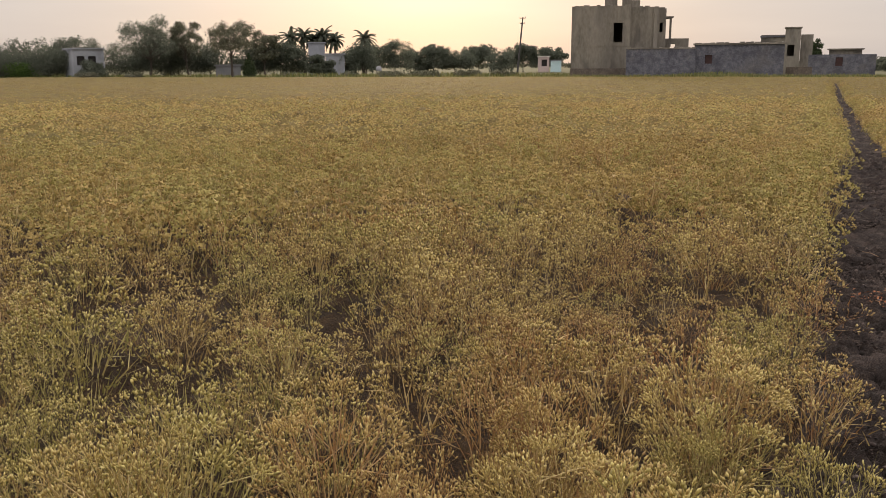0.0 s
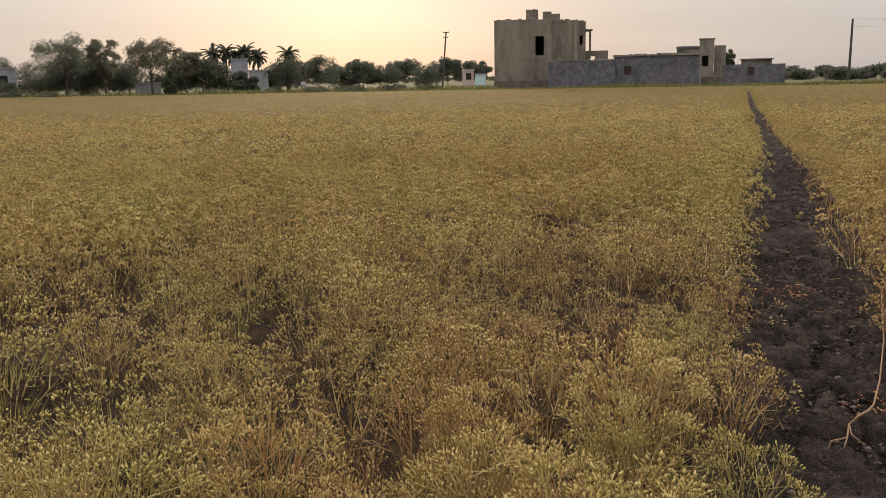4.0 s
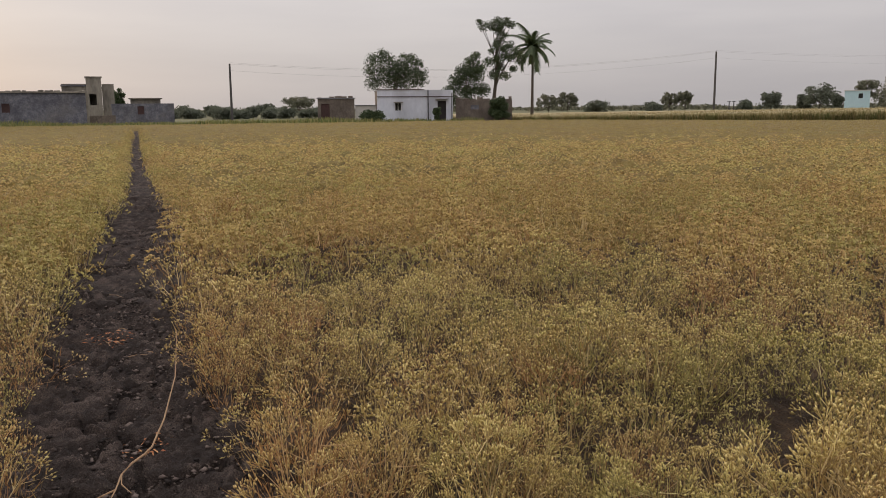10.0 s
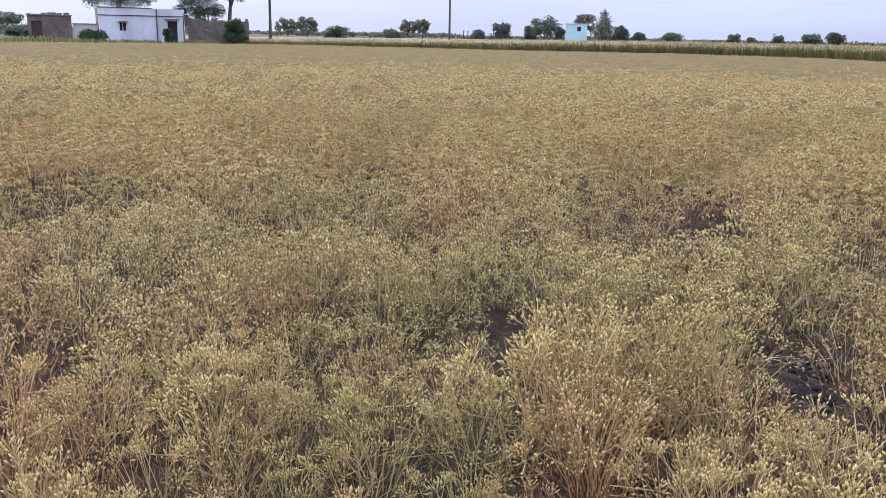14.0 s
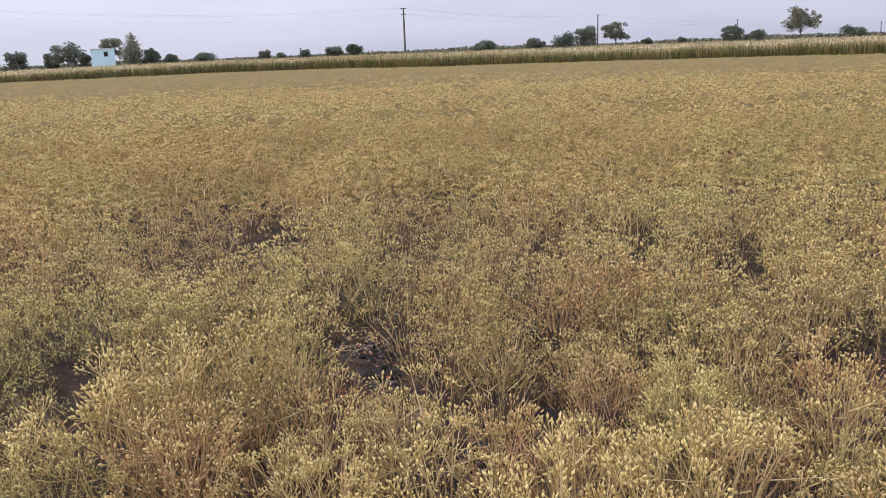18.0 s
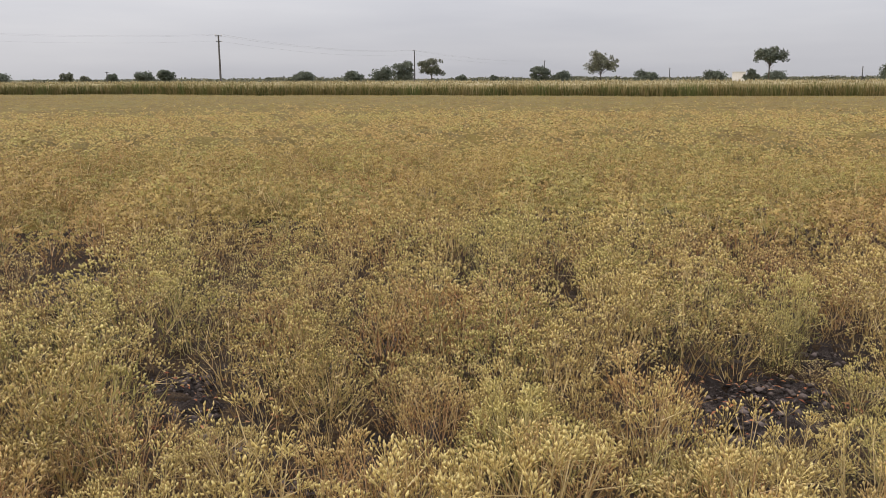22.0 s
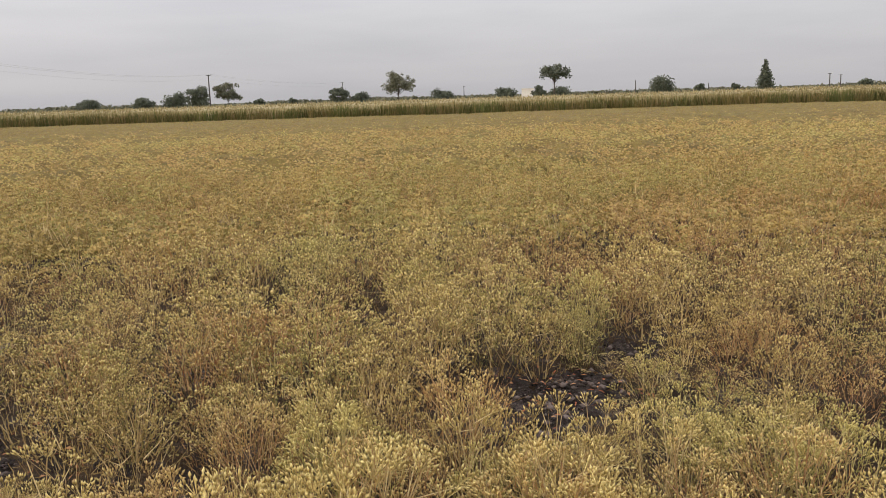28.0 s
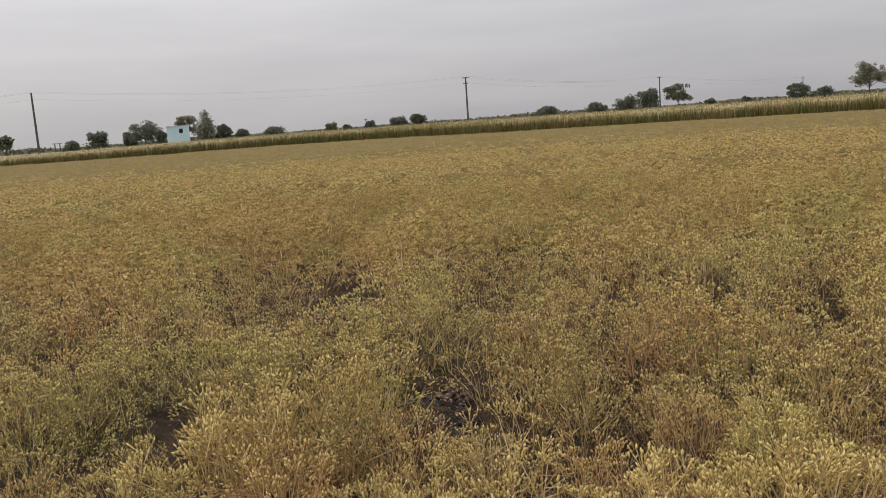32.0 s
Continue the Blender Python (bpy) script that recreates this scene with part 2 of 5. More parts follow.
# Olive leaves with distance haze put in as a paler, greyer tone.
LEAF_OLIVE = surface("haze_paled_olive_leaves", [(0.1, 0.105, 0.07), (0.15, 0.15, 0.1), (0.2, 0.195, 0.13)], 0.5, 6, 0.7, 0.0, island=0.6, through_light=0.25, coords="object")
LEAF_GREEN = surface("fresh_leaves", [(0.05, 0.1, 0.02), (0.09, 0.16, 0.035), (0.14, 0.22, 0.06)], 0.5, 6, 0.6, 0.0, island=0.6, through_light=0.25, coords="object")
BARK = surface("bark", [(0.045, 0.035, 0.028), (0.085, 0.068, 0.055), (0.12, 0.1, 0.08)], 2.0, 6, 0.9, 0.6, 0.03, coords="object")
PLASTER = surface("raw_cement_plaster", [(0.14, 0.125, 0.1), (0.235, 0.21, 0.17), (0.3, 0.272, 0.226)], 0.6, 9, 0.9, 0.4, 0.03, patch=[((0.1, 0.088, 0.078), 0.3, 0.75), ((0.26, 0.235, 0.2), 0.45, 0.5), ((0.075, 0.067, 0.06), 1.1, 0.5)], stretch_z=0.4)
STONE = surface("grey_rubble_stone", [(0.055, 0.055, 0.068), (0.13, 0.13, 0.15), (0.23, 0.222, 0.235)], 2.6, 3, 0.9, 0.8, 0.04, patch=[((0.165, 0.15, 0.14), 0.5, 0.5), ((0.06, 0.06, 0.07), 0.7, 0.5)])
BRICK = surface("old_brick_and_mud", [(0.07, 0.056, 0.046), (0.13, 0.105, 0.086), (0.21, 0.172, 0.14)], 1.5, 6, 0.9, 0.6, 0.03)
WHITE = surface("blue_white_wash", [(0.44, 0.455, 0.51), (0.55, 0.565, 0.615), (0.63, 0.645, 0.69)], 0.5, 10, 0.85, 0.1, 0.01, patch=[((0.3, 0.3, 0.32), 0.4, 0.5)], stretch_z=0.4)
CREAM = surface("pale_wall", [(0.55, 0.52, 0.47), (0.68, 0.65, 0.6)], 0.5, 8, 0.85, 0.1, 0.01)
CYAN = surface("cyan_wall", [(0.44, 0.6, 0.62), (0.54, 0.69, 0.71)], 0.5, 8, 0.85, 0.1, 0.01)
PALE = surface("grey_pale_wall", [(0.27, 0.285, 0.31), (0.36, 0.375, 0.4)], 0.6, 8, 0.85, 0.1, 0.01, patch=[((0.2, 0.2, 0.21), 0.5, 0.5)])
PINK = surface("pink_wall", [(0.46, 0.36, 0.34), (0.53, 0.43, 0.4)], 0.5, 8, 0.85, 0.1, 0.01)
RED = surface("faded_brown_paint", [(0.04, 0.022, 0.02), (0.085, 0.042, 0.037)], 0.8, 8, 0.7, 0.1, 0.01)
TIN = surface("grey_sheet_metal", [(0.14, 0.14, 0.145), (0.2, 0.2, 0.205)], 0.6, 8, 0.5, 0.1, 0.01)
# Near-black colour standing in for the shade inside rooms and openings.
DARK = surface("unlit_interior", [(0.02, 0.018, 0.016), (0.035, 0.03, 0.028)], 0.8, 8, 0.9, 0.0)
CONCRETE = surface("pole_concrete", [(0.055, 0.052, 0.05), (0.1, 0.094, 0.09)], 0.8, 8, 0.9, 0.3, 0.01, coords="object")
IRON = surface("dark_iron", [(0.03, 0.03, 0.03), (0.06, 0.055, 0.05)], 2, 8, 0.6, 0.0, coords="object")
WIRE = surface("aluminium_wire", [(0.3, 0.3, 0.31), (0.4, 0.4, 0.41)], 2, 8, 0.5, 0.0, coords="object")
STRAW = surface("pale_dry_stalk", [(0.22, 0.13, 0.07), (0.34, 0.22, 0.12)], 8, 6, 0.7, 0.2, 0.002, coords="object")
ROCK = surface("weathered_stone", [(0.08, 0.066, 0.056), (0.13, 0.11, 0.096), (0.19, 0.165, 0.145)], 20, 6, 0.9, 0.6, 0.004, coords="object")
LITTER = surface("fallen_leaves", [(0.24, 0.075, 0.03), (0.36, 0.14, 0.055), (0.42, 0.22, 0.1)], 6, 6, 0.8, 0.0, island=0.6)


# ---- mesh helpers ----
class Geo:
    """Collects vertices and faces of one mesh."""

    def __init__(self):
        self.v, self.f = [], []

    def box(self, x0, x1, y0, y1, z0, z1):
        k = len(self.v)
        self.v += [(x, y, z) for z in (z0, z1) for x, y in ((x0, y0), (x1, y0), (x1, y1), (x0, y1))]
        self.f += [tuple(k + i for i in q) for q in ((3, 2, 1, 0), (4, 5, 6, 7), (0, 1, 5, 4), (1, 2, 6, 5), (2, 3, 7, 6), (3, 0, 4, 7))]
        return self

    def tube(self, points, radii, sides=6):
        base = len(self.v)
        pts = [Vector(p) for p in points]
        for i, p in enumerate(pts):
            d = (pts[min(i + 1, len(pts) - 1)] - pts[max(i - 1, 0)]).normalized()
            a = d.orthogonal().normalized()
            b = d.cross(a)
            for s in range(sides):
                w = 2 * math.pi * s / sides
                self.v.append(tuple(p + (a * math.cos(w) + b * math.sin(w)) * radii[i]))
        for i in range(len(pts) - 1):
            for s in range(sides):
                q, t = base + i * sides, (s + 1) % sides
                self.f.append((q + s, q + t, q + sides + t, q + sides + s))
        self.f.append(tuple(base + s for s in reversed(range(sides))))
        self.f.append(tuple(base + (len(pts) - 1) * sides + s for s in range(sides)))
        return self

    def wall(self, x0, x1, y0, y1, z0, z1, holes=()):
        """A wall with openings right through it: holes are (x0, x1, z0, z1)."""
        xs = sorted({x0, x1, *[c for h in holes for c in h[:2]]})
        zs = sorted({z0, z1, *[c for h in holes for c in h[2:]]})
        k, index = len(self.v), {}

        def at(i, j, back):
            if (i, j, back) not in index:
                index[i, j, back] = len(self.v)
                self.v.append((xs[i], y1 if back else y0, zs[j]))
            return index[i, j, back]

        def solid(i, j):
            if not (0 <= i < len(xs) - 1 and 0 <= j < len(zs) - 1):
                return False
            a, c = (xs[i] + xs[i + 1]) / 2, (zs[j] + zs[j + 1]) / 2
            return not any(h[0] <= a <= h[1] and h[2] <= c <= h[3] for h in holes)

        for i in range(len(xs) - 1):
            for j in range(len(zs) - 1):
                if not solid(i, j):
                    continue
                self.f.append((at(i, j, 0), at(i + 1, j, 0), at(i + 1, j + 1, 0), at(i, j + 1, 0)))
                self.f.append((at(i, j, 1), at(i, j + 1, 1), at(i + 1, j + 1, 1), at(i + 1, j, 1)))
                for di, dj, p, q in ((-1, 0, (i, j + 1), (i, j)), (1, 0, (i + 1, j), (i + 1, j + 1)), (0, -1, (i, j), (i + 1, j)), (0, 1, (i + 1, j + 1), (i, j + 1))):
                    if not solid(i + di, j + dj):
                        self.f.append((at(*p, 0), at(*p, 1), at(*q, 1), at(*q, 0)))
        return self

    def mesh(self, name):
        m = bpy.data.meshes.new(name)
        m.from_pydata(self.v, [], self.f)
        return m


def array_mesh(name, v, faces, smooth=False):
    """A mesh from numpy arrays; faces: (n, 3) or (n, 4)."""
    m = bpy.data.meshes.new(name)
    k = faces.shape[1]
    m.vertices.add(len(v))
    m.vertices.foreach_set("co", np.ascontiguousarray(v, dtype=np.float32).ravel())
    m.loops.add(faces.size)
    m.loops.foreach_set("vertex_index", np.ascontiguousarray(faces, dtype=np.int32).ravel())
    m.polygons.add(len(faces))
    m.polygons.foreach_set("loop_start", np.arange(0, faces.size, k, dtype=np.int32))
    if smooth:
        m.polygons.foreach_set("use_smooth", np.ones(len(faces), dtype=bool))
    m.update(calc_edges=True)
    return m


def part(name, shape, material, parent=None, label=""):
    data = shape.mesh(name) if isinstance(shape, Geo) else shape
    if material and not data.materials:
        data.materials.append(material)
    ob = new(name, data)
    ob.parent = parent
    return tagged(ob, label)


def thing(name, label, category, x, y, turn=0.0, group="", kind="", z=0.0):
    ob = new(name)
    ob.empty_display_size = 0.3
    ob.matrix_basis = pose(x, y, z, 0, 0, turn)
    return tagged(ob, label, category, group, kind)


def spot(az, dist):
    return -math.sin(radians(az)) * dist, math.cos(radians(az)) * dist


EYE = 1.45


def rise(el, dist):
    return EYE + dist * math.tan(radians(el))


def vnoise(x, y, seed=0):
    """Smooth value noise on arrays, 0 to 1."""
    xi, yi = np.floor(x).astype(np.int64), np.floor(y).astype(np.int64)
    fx, fy = x - xi, y - yi
    fx, fy = fx * fx * (3 - 2 * fx), fy * fy * (3 - 2 * fy)

    def h(a, b):
        n = (a * 374761393 + b * 668265263 + seed * 974634777) & 0x7FFFFFFF
        n = ((n ^ (n >> 13)) * 1274126177) & 0x7FFFFFFF
        return ((n ^ (n >> 16)) & 0xFFFF) / 65535.0

    return (h(xi, yi) * (1 - fx) + h(xi + 1, yi) * fx) * (1 - fy) + (h(xi, yi + 1) * (1 - fx) + h(xi + 1, yi + 1) * fx) * fy


def fractal(x, y, seed=0, octaves=3):
    total, gain, norm = 0.0, 1.0, 0.0
    for o in range(octaves):
        total = total + gain * vnoise(x * 2 ** o + 17.3 * o, y * 2 ** o - 9.1 * o, seed + o)
        norm += gain
        gain *= 0.5
    return total / norm


# ---- the plan of the field ----
EDGE_AZ = np.array([-180, -160, -142, -133, -125, -116, -106, -88, -82, -75, -64, -55, -50, -44, -38, -30, -23, -15, -0.6, 14, 26, 40, 80, 120, 180.0])
EDGE_R = np.array([70, 66, 62, 64, 60, 57, 60, 66, 75, 78, 76, 82, 86, 82, 78, 77, 76, 79, 84, 94, 116, 120, 90, 70, 70.0])
FUR_U = np.array([0.400, 0.9165])  # the bare strip's direction
FUR_N = np.array([0.9165, -0.400])


def edge_radius(x, y):
    return np.interp(np.degrees(np.arctan2(-x, y)), EDGE_AZ, EDGE_R)


def furrow_sides(s):
    """The bare strip's left and right side, metres across it, at s metres along it."""
    wig = 0.10 * (vnoise(s * 0.55, s * 0 + 3.0, 5) - 0.5) + 0.12 * (vnoise(s * 0.13, s * 0 + 8.0, 6) - 0.5)
    left = np.interp(s, [-20, 2, 6, 9, 14, 20, 60], [-0.6, -0.6, -0.58, -0.44, -0.29, -0.22, -0.13])
    right = np.interp(s, [-20, 2, 3.8, 4.8, 6.5, 10, 12.7, 15.5, 20, 60], [0.1, 0.1, 0.1, 0.0, 0.0, 0.12, 0.17, 0.06, 0.04, 0.1])
    return left + wig, right + wig * 0.7


def in_furrow(x, y, margin=0.0):
    s, o = x * FUR_U[0] + y * FUR_U[1], x * FUR_N[0] + y * FUR_N[1]
    left, right = furrow_sides(s)
    return (o > left - margin) & (o < right + margin) & (s < 64)


# bare soil among the crop, and hollows between the plants: x, y, radius
SPOTS = [(3.12, -2.15, 0.14), (2.93, -1.94, 0.13), (2.76, -1.78, 0.08), (3.22, -2.34, 0.1), (3.52, -2.77, 0.09), (4.0, -2.64, 0.03), (3.97, 0.38, 0.05), (3.58, 0.29, 0.0), (3.15, 0.2, 0.02), (2.7, -0.08, 0.0), (4.14, -0.37, 0.02),
         (4.4, -0.62, 0.0), (5.3, -0.74, 0.03), (5.56, 0.26, 0.02), (5.18, 1.16, 0.05), (6.13, 1.16, 0.1), (5.55, 1.25, 0.05), (6.43, 1.28, 0.08)]
HOLLOWS = [(2.86, -0.45, 0.08), (4.46, -1.8, 0.1), (3.02, -1.43, 0.08), (4.74, -1.87, 0.08), (3.55, 1.79, 0.08), (1.72, 3.3, 0.09), (1.91, 2.76, 0.08), (3.21, 1.63, 0.07), (3.26, 0.86, 0.08), (-2.47, 5.15, 0.3), (-2.41, 4.58, 0.1),
           (-2.27, 4.0, 0.1), (-2.04, 3.56, 0.09), (-1.78, 3.56, 0.1), (-1.13, 4.5, 0.16), (-0.98, 3.47, 0.12), (-0.85, 2.91, 0.08), (0.79, 4.97, 0.1), (-0.04, 3.9, 0.08), (0.26, 4.01, 0.1), (-0.16, 3.11, 0.07), (2.75, 3.31, 0.14), (2.73, 3.87, 0.12)]
GAPS = SPOTS + HOLLOWS


def in_gap(x, y, pad=0.0, places=GAPS):
    hit = np.zeros(x.shape, dtype=bool)
    for gx, gy, gr in places:
        hit |= (x - gx) ** 2 + (y - gy) ** 2 < (gr + pad) ** 2
    return hit


def crop_height(x, y):
    """Height of the plants: uneven, stunted round the bare soil."""
    h = 0.23 + 0.37 * fractal(x * 1.25, y * 1.25, 31, 3)
    for gx, gy, gr in SPOTS:
        r = math.hypot(gx, gy)
        a, c = (gx * (gx - x) + gy * (gy - y)) / r, np.abs(gx * y - gy * x) / r
        h = h * np.where((a > -0.1) & (a < 6 * gr + 0.2) & (c < 1.5 * gr + 0.08), 0.27 + 0.73 * np.clip(a / (6 * gr + 0.2), 0, 1) ** 2, 1.0)
    return np.maximum(h, 0.13)


def ripeness(x, y, rng):
    """0 greenish, 1 tan, 2 russet, plant by plant."""
    s, o = x * FUR_U[0] + y * FUR_U[1], x * FUR_N[0] + y * FUR_N[1]
    v = 0.5 * fractal(x * 0.6, y * 0.6, 123, 3) + 0.5 * rng.uniform(0, 1, x.shape) + 0.25 * (fractal(x * 2.2, y * 2.2, 124, 2) - 0.5)
    v = v - 0.14 * ((o < -0.3) & (o > -1.2)) + 0.12 * ((o > 0) & (o < 0.7) & (s < 9))
    return np.where(v < 0.38, 0, np.where(v < 0.66, 1, 2))


# ---- the ground: one sheet to the horizon ----
def ground_sheet():
    rings = np.concatenate([np.linspace(0.0, 60, 31), [80, 110, 160, 240, 400, 800, 1600, 3200]])
    n = 96
    a = np.linspace(0, 2 * math.pi, n, endpoint=False)
    v = [(0.0, 0.0, -0.03)]
    for r in rings[1:]:
        v += [(r * math.cos(t), r * math.sin(t), -0.03) for t in a]
    bm = bmesh.new()
    vs = [bm.verts.new(p) for p in v]
    for i in range(n):
        bm.faces.new((vs[0], vs[1 + i], vs[1 + (i + 1) % n]))
    for k in range(len(rings) - 2):
        for i in range(n):
            p, q = 1 + k * n, 1 + (k + 1) * n
            bm.faces.new((vs[p + i], vs[q + i], vs[q + (i + 1) % n], vs[p + (i + 1) % n]))
    m = bpy.data.meshes.new("ground")
    for f in bm.faces:
        c = f.calc_center_median()
        f.material_index = 0 if c.length < 85 else 1
    bm.to_mesh(m)
    bm.free()
    m.materials.append(SOIL)
    m.materials.append(FARM)
    tagged(new("ground", m), "flat farmland of black soil reaching to the horizon", "ground", kind="structure")


ground_sheet()


# the widest splits in the dried soil: line, half width, depth
SPLITS = [([(0.82, 3.34), (0.96, 3.17), (1.05, 3.14), (1.17, 3.13), (1.34, 3.09), (1.52, 3.12)], 0.019, 0.16), ([(1.08, 3.08), (1.12, 2.98), (1.2, 2.9)], 0.024, 0.18),
          ([(1.6, 4.68), (1.72, 4.76), (1.86, 4.86)], 0.02, 0.13), ([(1.15, 3.55), (1.3, 3.72), (1.45, 3.86), (1.62, 3.9)], 0.01, 0.1), ([(1.55, 5.12), (1.66, 5.1), (1.8, 5.16)], 0.016, 0.12), ([(0.6, 2.62), (0.78, 2.6), (0.95, 2.66)], 0.01, 0.1),
          ([(2.2, 6.3), (2.36, 6.25), (2.5, 6.28)], 0.022, 0.12), ([(2.9, 7.9), (3.1, 7.85), (3.25, 7.9)], 0.025, 0.12)]


def soil_relief(X, Y):
    """Clods, plates and cracks of the dried black soil."""
    Z = 0.08 * (fractal(X * 2.2, Y * 2.2, 41, 3) - 0.5) + 0.03 * (fractal(X * 9, Y * 9, 47, 3) - 0.5)
    ridge = np.abs(fractal(X * 14, Y * 14, 53, 3) - 0.5)
    Z = Z + 0.035 * np.clip(ridge * 4, 0, 1) + 0.03 * (vnoise(X * 34, Y * 34, 57) - 0.5) + 0.02 * (vnoise(X * 71, Y * 71, 58) - 0.5)
    wx, wy = X + 0.22 * (fractal(X * 3, Y * 3, 61) - 0.5), Y + 0.22 * (fractal(X * 3, Y * 3, 67) - 0.5)
    seeds = np.random.default_rng(5).uniform(-0.5, 0.5, (60, 2))
    d1, d2 = np.full(X.shape, 9.0), np.full(X.shape, 9.0)
    cell = 0.4
    ci, cj = np.floor(wx / cell), np.floor(wy / cell)
    for di in (-1, 0, 1):
        for dj in (-1, 0, 1):
            k = ((ci + di) * 7 + (cj + dj) * 13).astype(int) % 60
            px, py = (ci + di + 0.5 + seeds[k, 0] * 0.8) * cell, (cj + dj + 0.5 + seeds[k, 1] * 0.8) * cell
            d = np.hypot(wx - px, wy - py)
            d2 = np.where(d < d1, d1, np.minimum(d2, d))
            d1 = np.minimum(d1, d)
    gape = np.clip((fractal(X * 1.3, Y * 1.3, 71) - 0.4) * 5, 0, 1)
    return Z - 0.15 * gape / (1 + np.exp(np.clip((d2 - d1 - 0.012 - 0.022 * gape) / 0.004, -30, 30)))


def grid_faces(n, m):
    i = (np.arange(n - 1)[:, None] * m + np.arange(m - 1)[None, :]).ravel()
    return np.stack([i, i + m, i + m + 1, i + 1], -1)


def furrow_strip():
    """The bare cracked strip between the two plots."""
    bits = []
    for s0, s1, step in ((1.2, 6.6, 0.0125), (6.6, 15.0, 0.04), (15.0, 63.0, 0.11)):
        s, o = np.arange(s0, s1 + step * 0.5, step), np.arange(-0.95, 0.42, step)
        S, O = np.meshgrid(s, o, indexing="ij")
        X, Y = S * FUR_U[0] + O * FUR_N[0], S * FUR_U[1] + O * FUR_N[1]
        Z = soil_relief(X, Y)
        for line, half, deep in SPLITS:
            near = np.full(X.shape, 9.0)
            for (ax, ay), (bx, by) in zip(line, line[1:]):
                t = np.clip(((X - ax) * (bx - ax) + (Y - ay) * (by - ay)) / ((bx - ax) ** 2 + (by - ay) ** 2), 0, 1)
                near = np.minimum(near, np.hypot(X - ax - t * (bx - ax), Y - ay - t * (by - ay)))
            near = near + 0.022 * (fractal(X * 12, Y * 12, 73) - 0.5)
            Z -= 1.5 * deep / (1 + np.exp(np.clip((near - 1.5 * half) / 0.003, -30, 30)))
        bits.append((np.stack([X, Y, Z + 0.02], -1).reshape(-1, 3), grid_faces(*S.shape)))
    v = np.concatenate([q[0] for q in bits])
    start = np.cumsum([0] + [len(q[0]) for q in bits])
    f = np.concatenate([q[1] + k for q, k in zip(bits, start)])
    tagged(part("bare_strip", array_mesh("bare_strip", v, f), SOIL), "bare strip of dark cracked black soil between plots", "soil", kind="structure")
    for x0, x1, y0, y1 in ((2.55, 4.15, -3.25, -1.6), (2.45, 4.3, -0.75, 0.7), (4.8, 6.75, 0.9, 1.6)):
        X, Y = np.meshgrid(np.arange(x0, x1, 0.016), np.arange(y0, y1, 0.016), indexing="ij")
        Z = soil_relief(X, Y) + 0.01
        edge = np.minimum(np.minimum(X - x0, x1 - X), np.minimum(Y - y0, y1 - Y))
        Z = np.where(edge < 0.03, -0.06, Z)
        tagged(part("bare_spot", array_mesh("bare_spot", np.stack([X, Y, Z], -1).reshape(-1, 3), grid_faces(*X.shape)), SOIL), "crumbly dark black soil showing between the crop plants", "soil", kind="structure")


furrow_strip()


def clods(name, label, n, places, size, seed):
    rng = np.random.default_rng(seed)
    x, y = places(rng, n)
    base = np.array([(1, 0, 0), (0, 1, 0), (-1, 0, 0), (0, -1, 0), (0.2, 0.1, 1), (0, 0, -1)], dtype=float)
    tri = np.array([(0, 1, 4), (1, 2, 4), (2, 3, 4), (3, 0, 4), (1, 0, 5), (2, 1, 5), (3, 2, 5), (0, 3, 5)])
    s = size * np.minimum(rng.lognormal(0, 0.7, len(x)), 4.5)
    v = base[None] * s[:, None, None] * rng.uniform(0.6, 1.25, (len(x), 6, 1)) * np.array([1, 1, 0.6])
    a = rng.uniform(0, 6.28, len(x))[:, None]
    v = np.stack([v[..., 0] * np.cos(a) - v[..., 1] * np.sin(a) + x[:, None], v[..., 0] * np.sin(a) + v[..., 1] * np.cos(a) + y[:, None], v[..., 2] + 0.02 + (0.02 + 0.35 * s)[:, None] * 0.5], -1)
    t = tri[None] + (np.arange(len(x)) * 6)[:, None, None]
    tagged(part(name, array_mesh(name, v.reshape(-1, 3), t.reshape(-1, 3)), CLOD), label, "soil", kind="stuff")


def along_strip(rng, n):
    s = 1.6 + 9.5 * rng.uniform(0, 1, n) ** 1.6
    left, right = furrow_sides(s)
    o = left - 0.1 + (right - left + 0.2) * rng.uniform(0, 1, n)
    return s * FUR_U[0] + o * FUR_N[0], s * FUR_U[1] + o * FUR_N[1]


def in_bare_spots(rng, n):
    k = rng.integers(len(SPOTS), size=n)
    g = np.array(SPOTS)[k]
    a, r = rng.uniform(0, 6.28, n), np.sqrt(rng.uniform(0, 1, n)) * (g[:, 2] + 0.13)
    return g[:, 0] + r * np.cos(a), g[:, 1] + r * np.sin(a)


clods("soil_crumbs", "small dark crumbs of dry black soil on the bare strip", 15000, along_strip, 0.0045, 91)
clods("bare_spot_crumbs", "dark crumbs of dry soil in the bare spots", 5000, in_bare_spots, 0.006, 92)


# ---- buildings round the field ----
def ragged_top(owner, x0, x1, y0, y1, z, seed, material=PLASTER, high=0.13):
    """A broken last course along the top of an unfinished wall."""
    rng = np.random.default_rng(seed)
    x = x0
    while x < x1 - 0.1:
        w = float(rng.uniform(0.2, 0.7))
        e = min(x + w, x1)
        tall = float(rng.uniform(0.02, high)) * (1 if rng.uniform() < 0.75 else 0.15)
        g = Geo().box(x, e, y0 + 0.02, y1 - 0.02, z + 0.002, z + tall)
        k = int(rng.integers(4, 8))
        g.v[k] = (g.v[k][0], g.v[k][1], z + tall * 0.4 + 0.004)
        part("broken_course", g, material, owner)
        x = e + float(rng.uniform(0.0, 0.15))


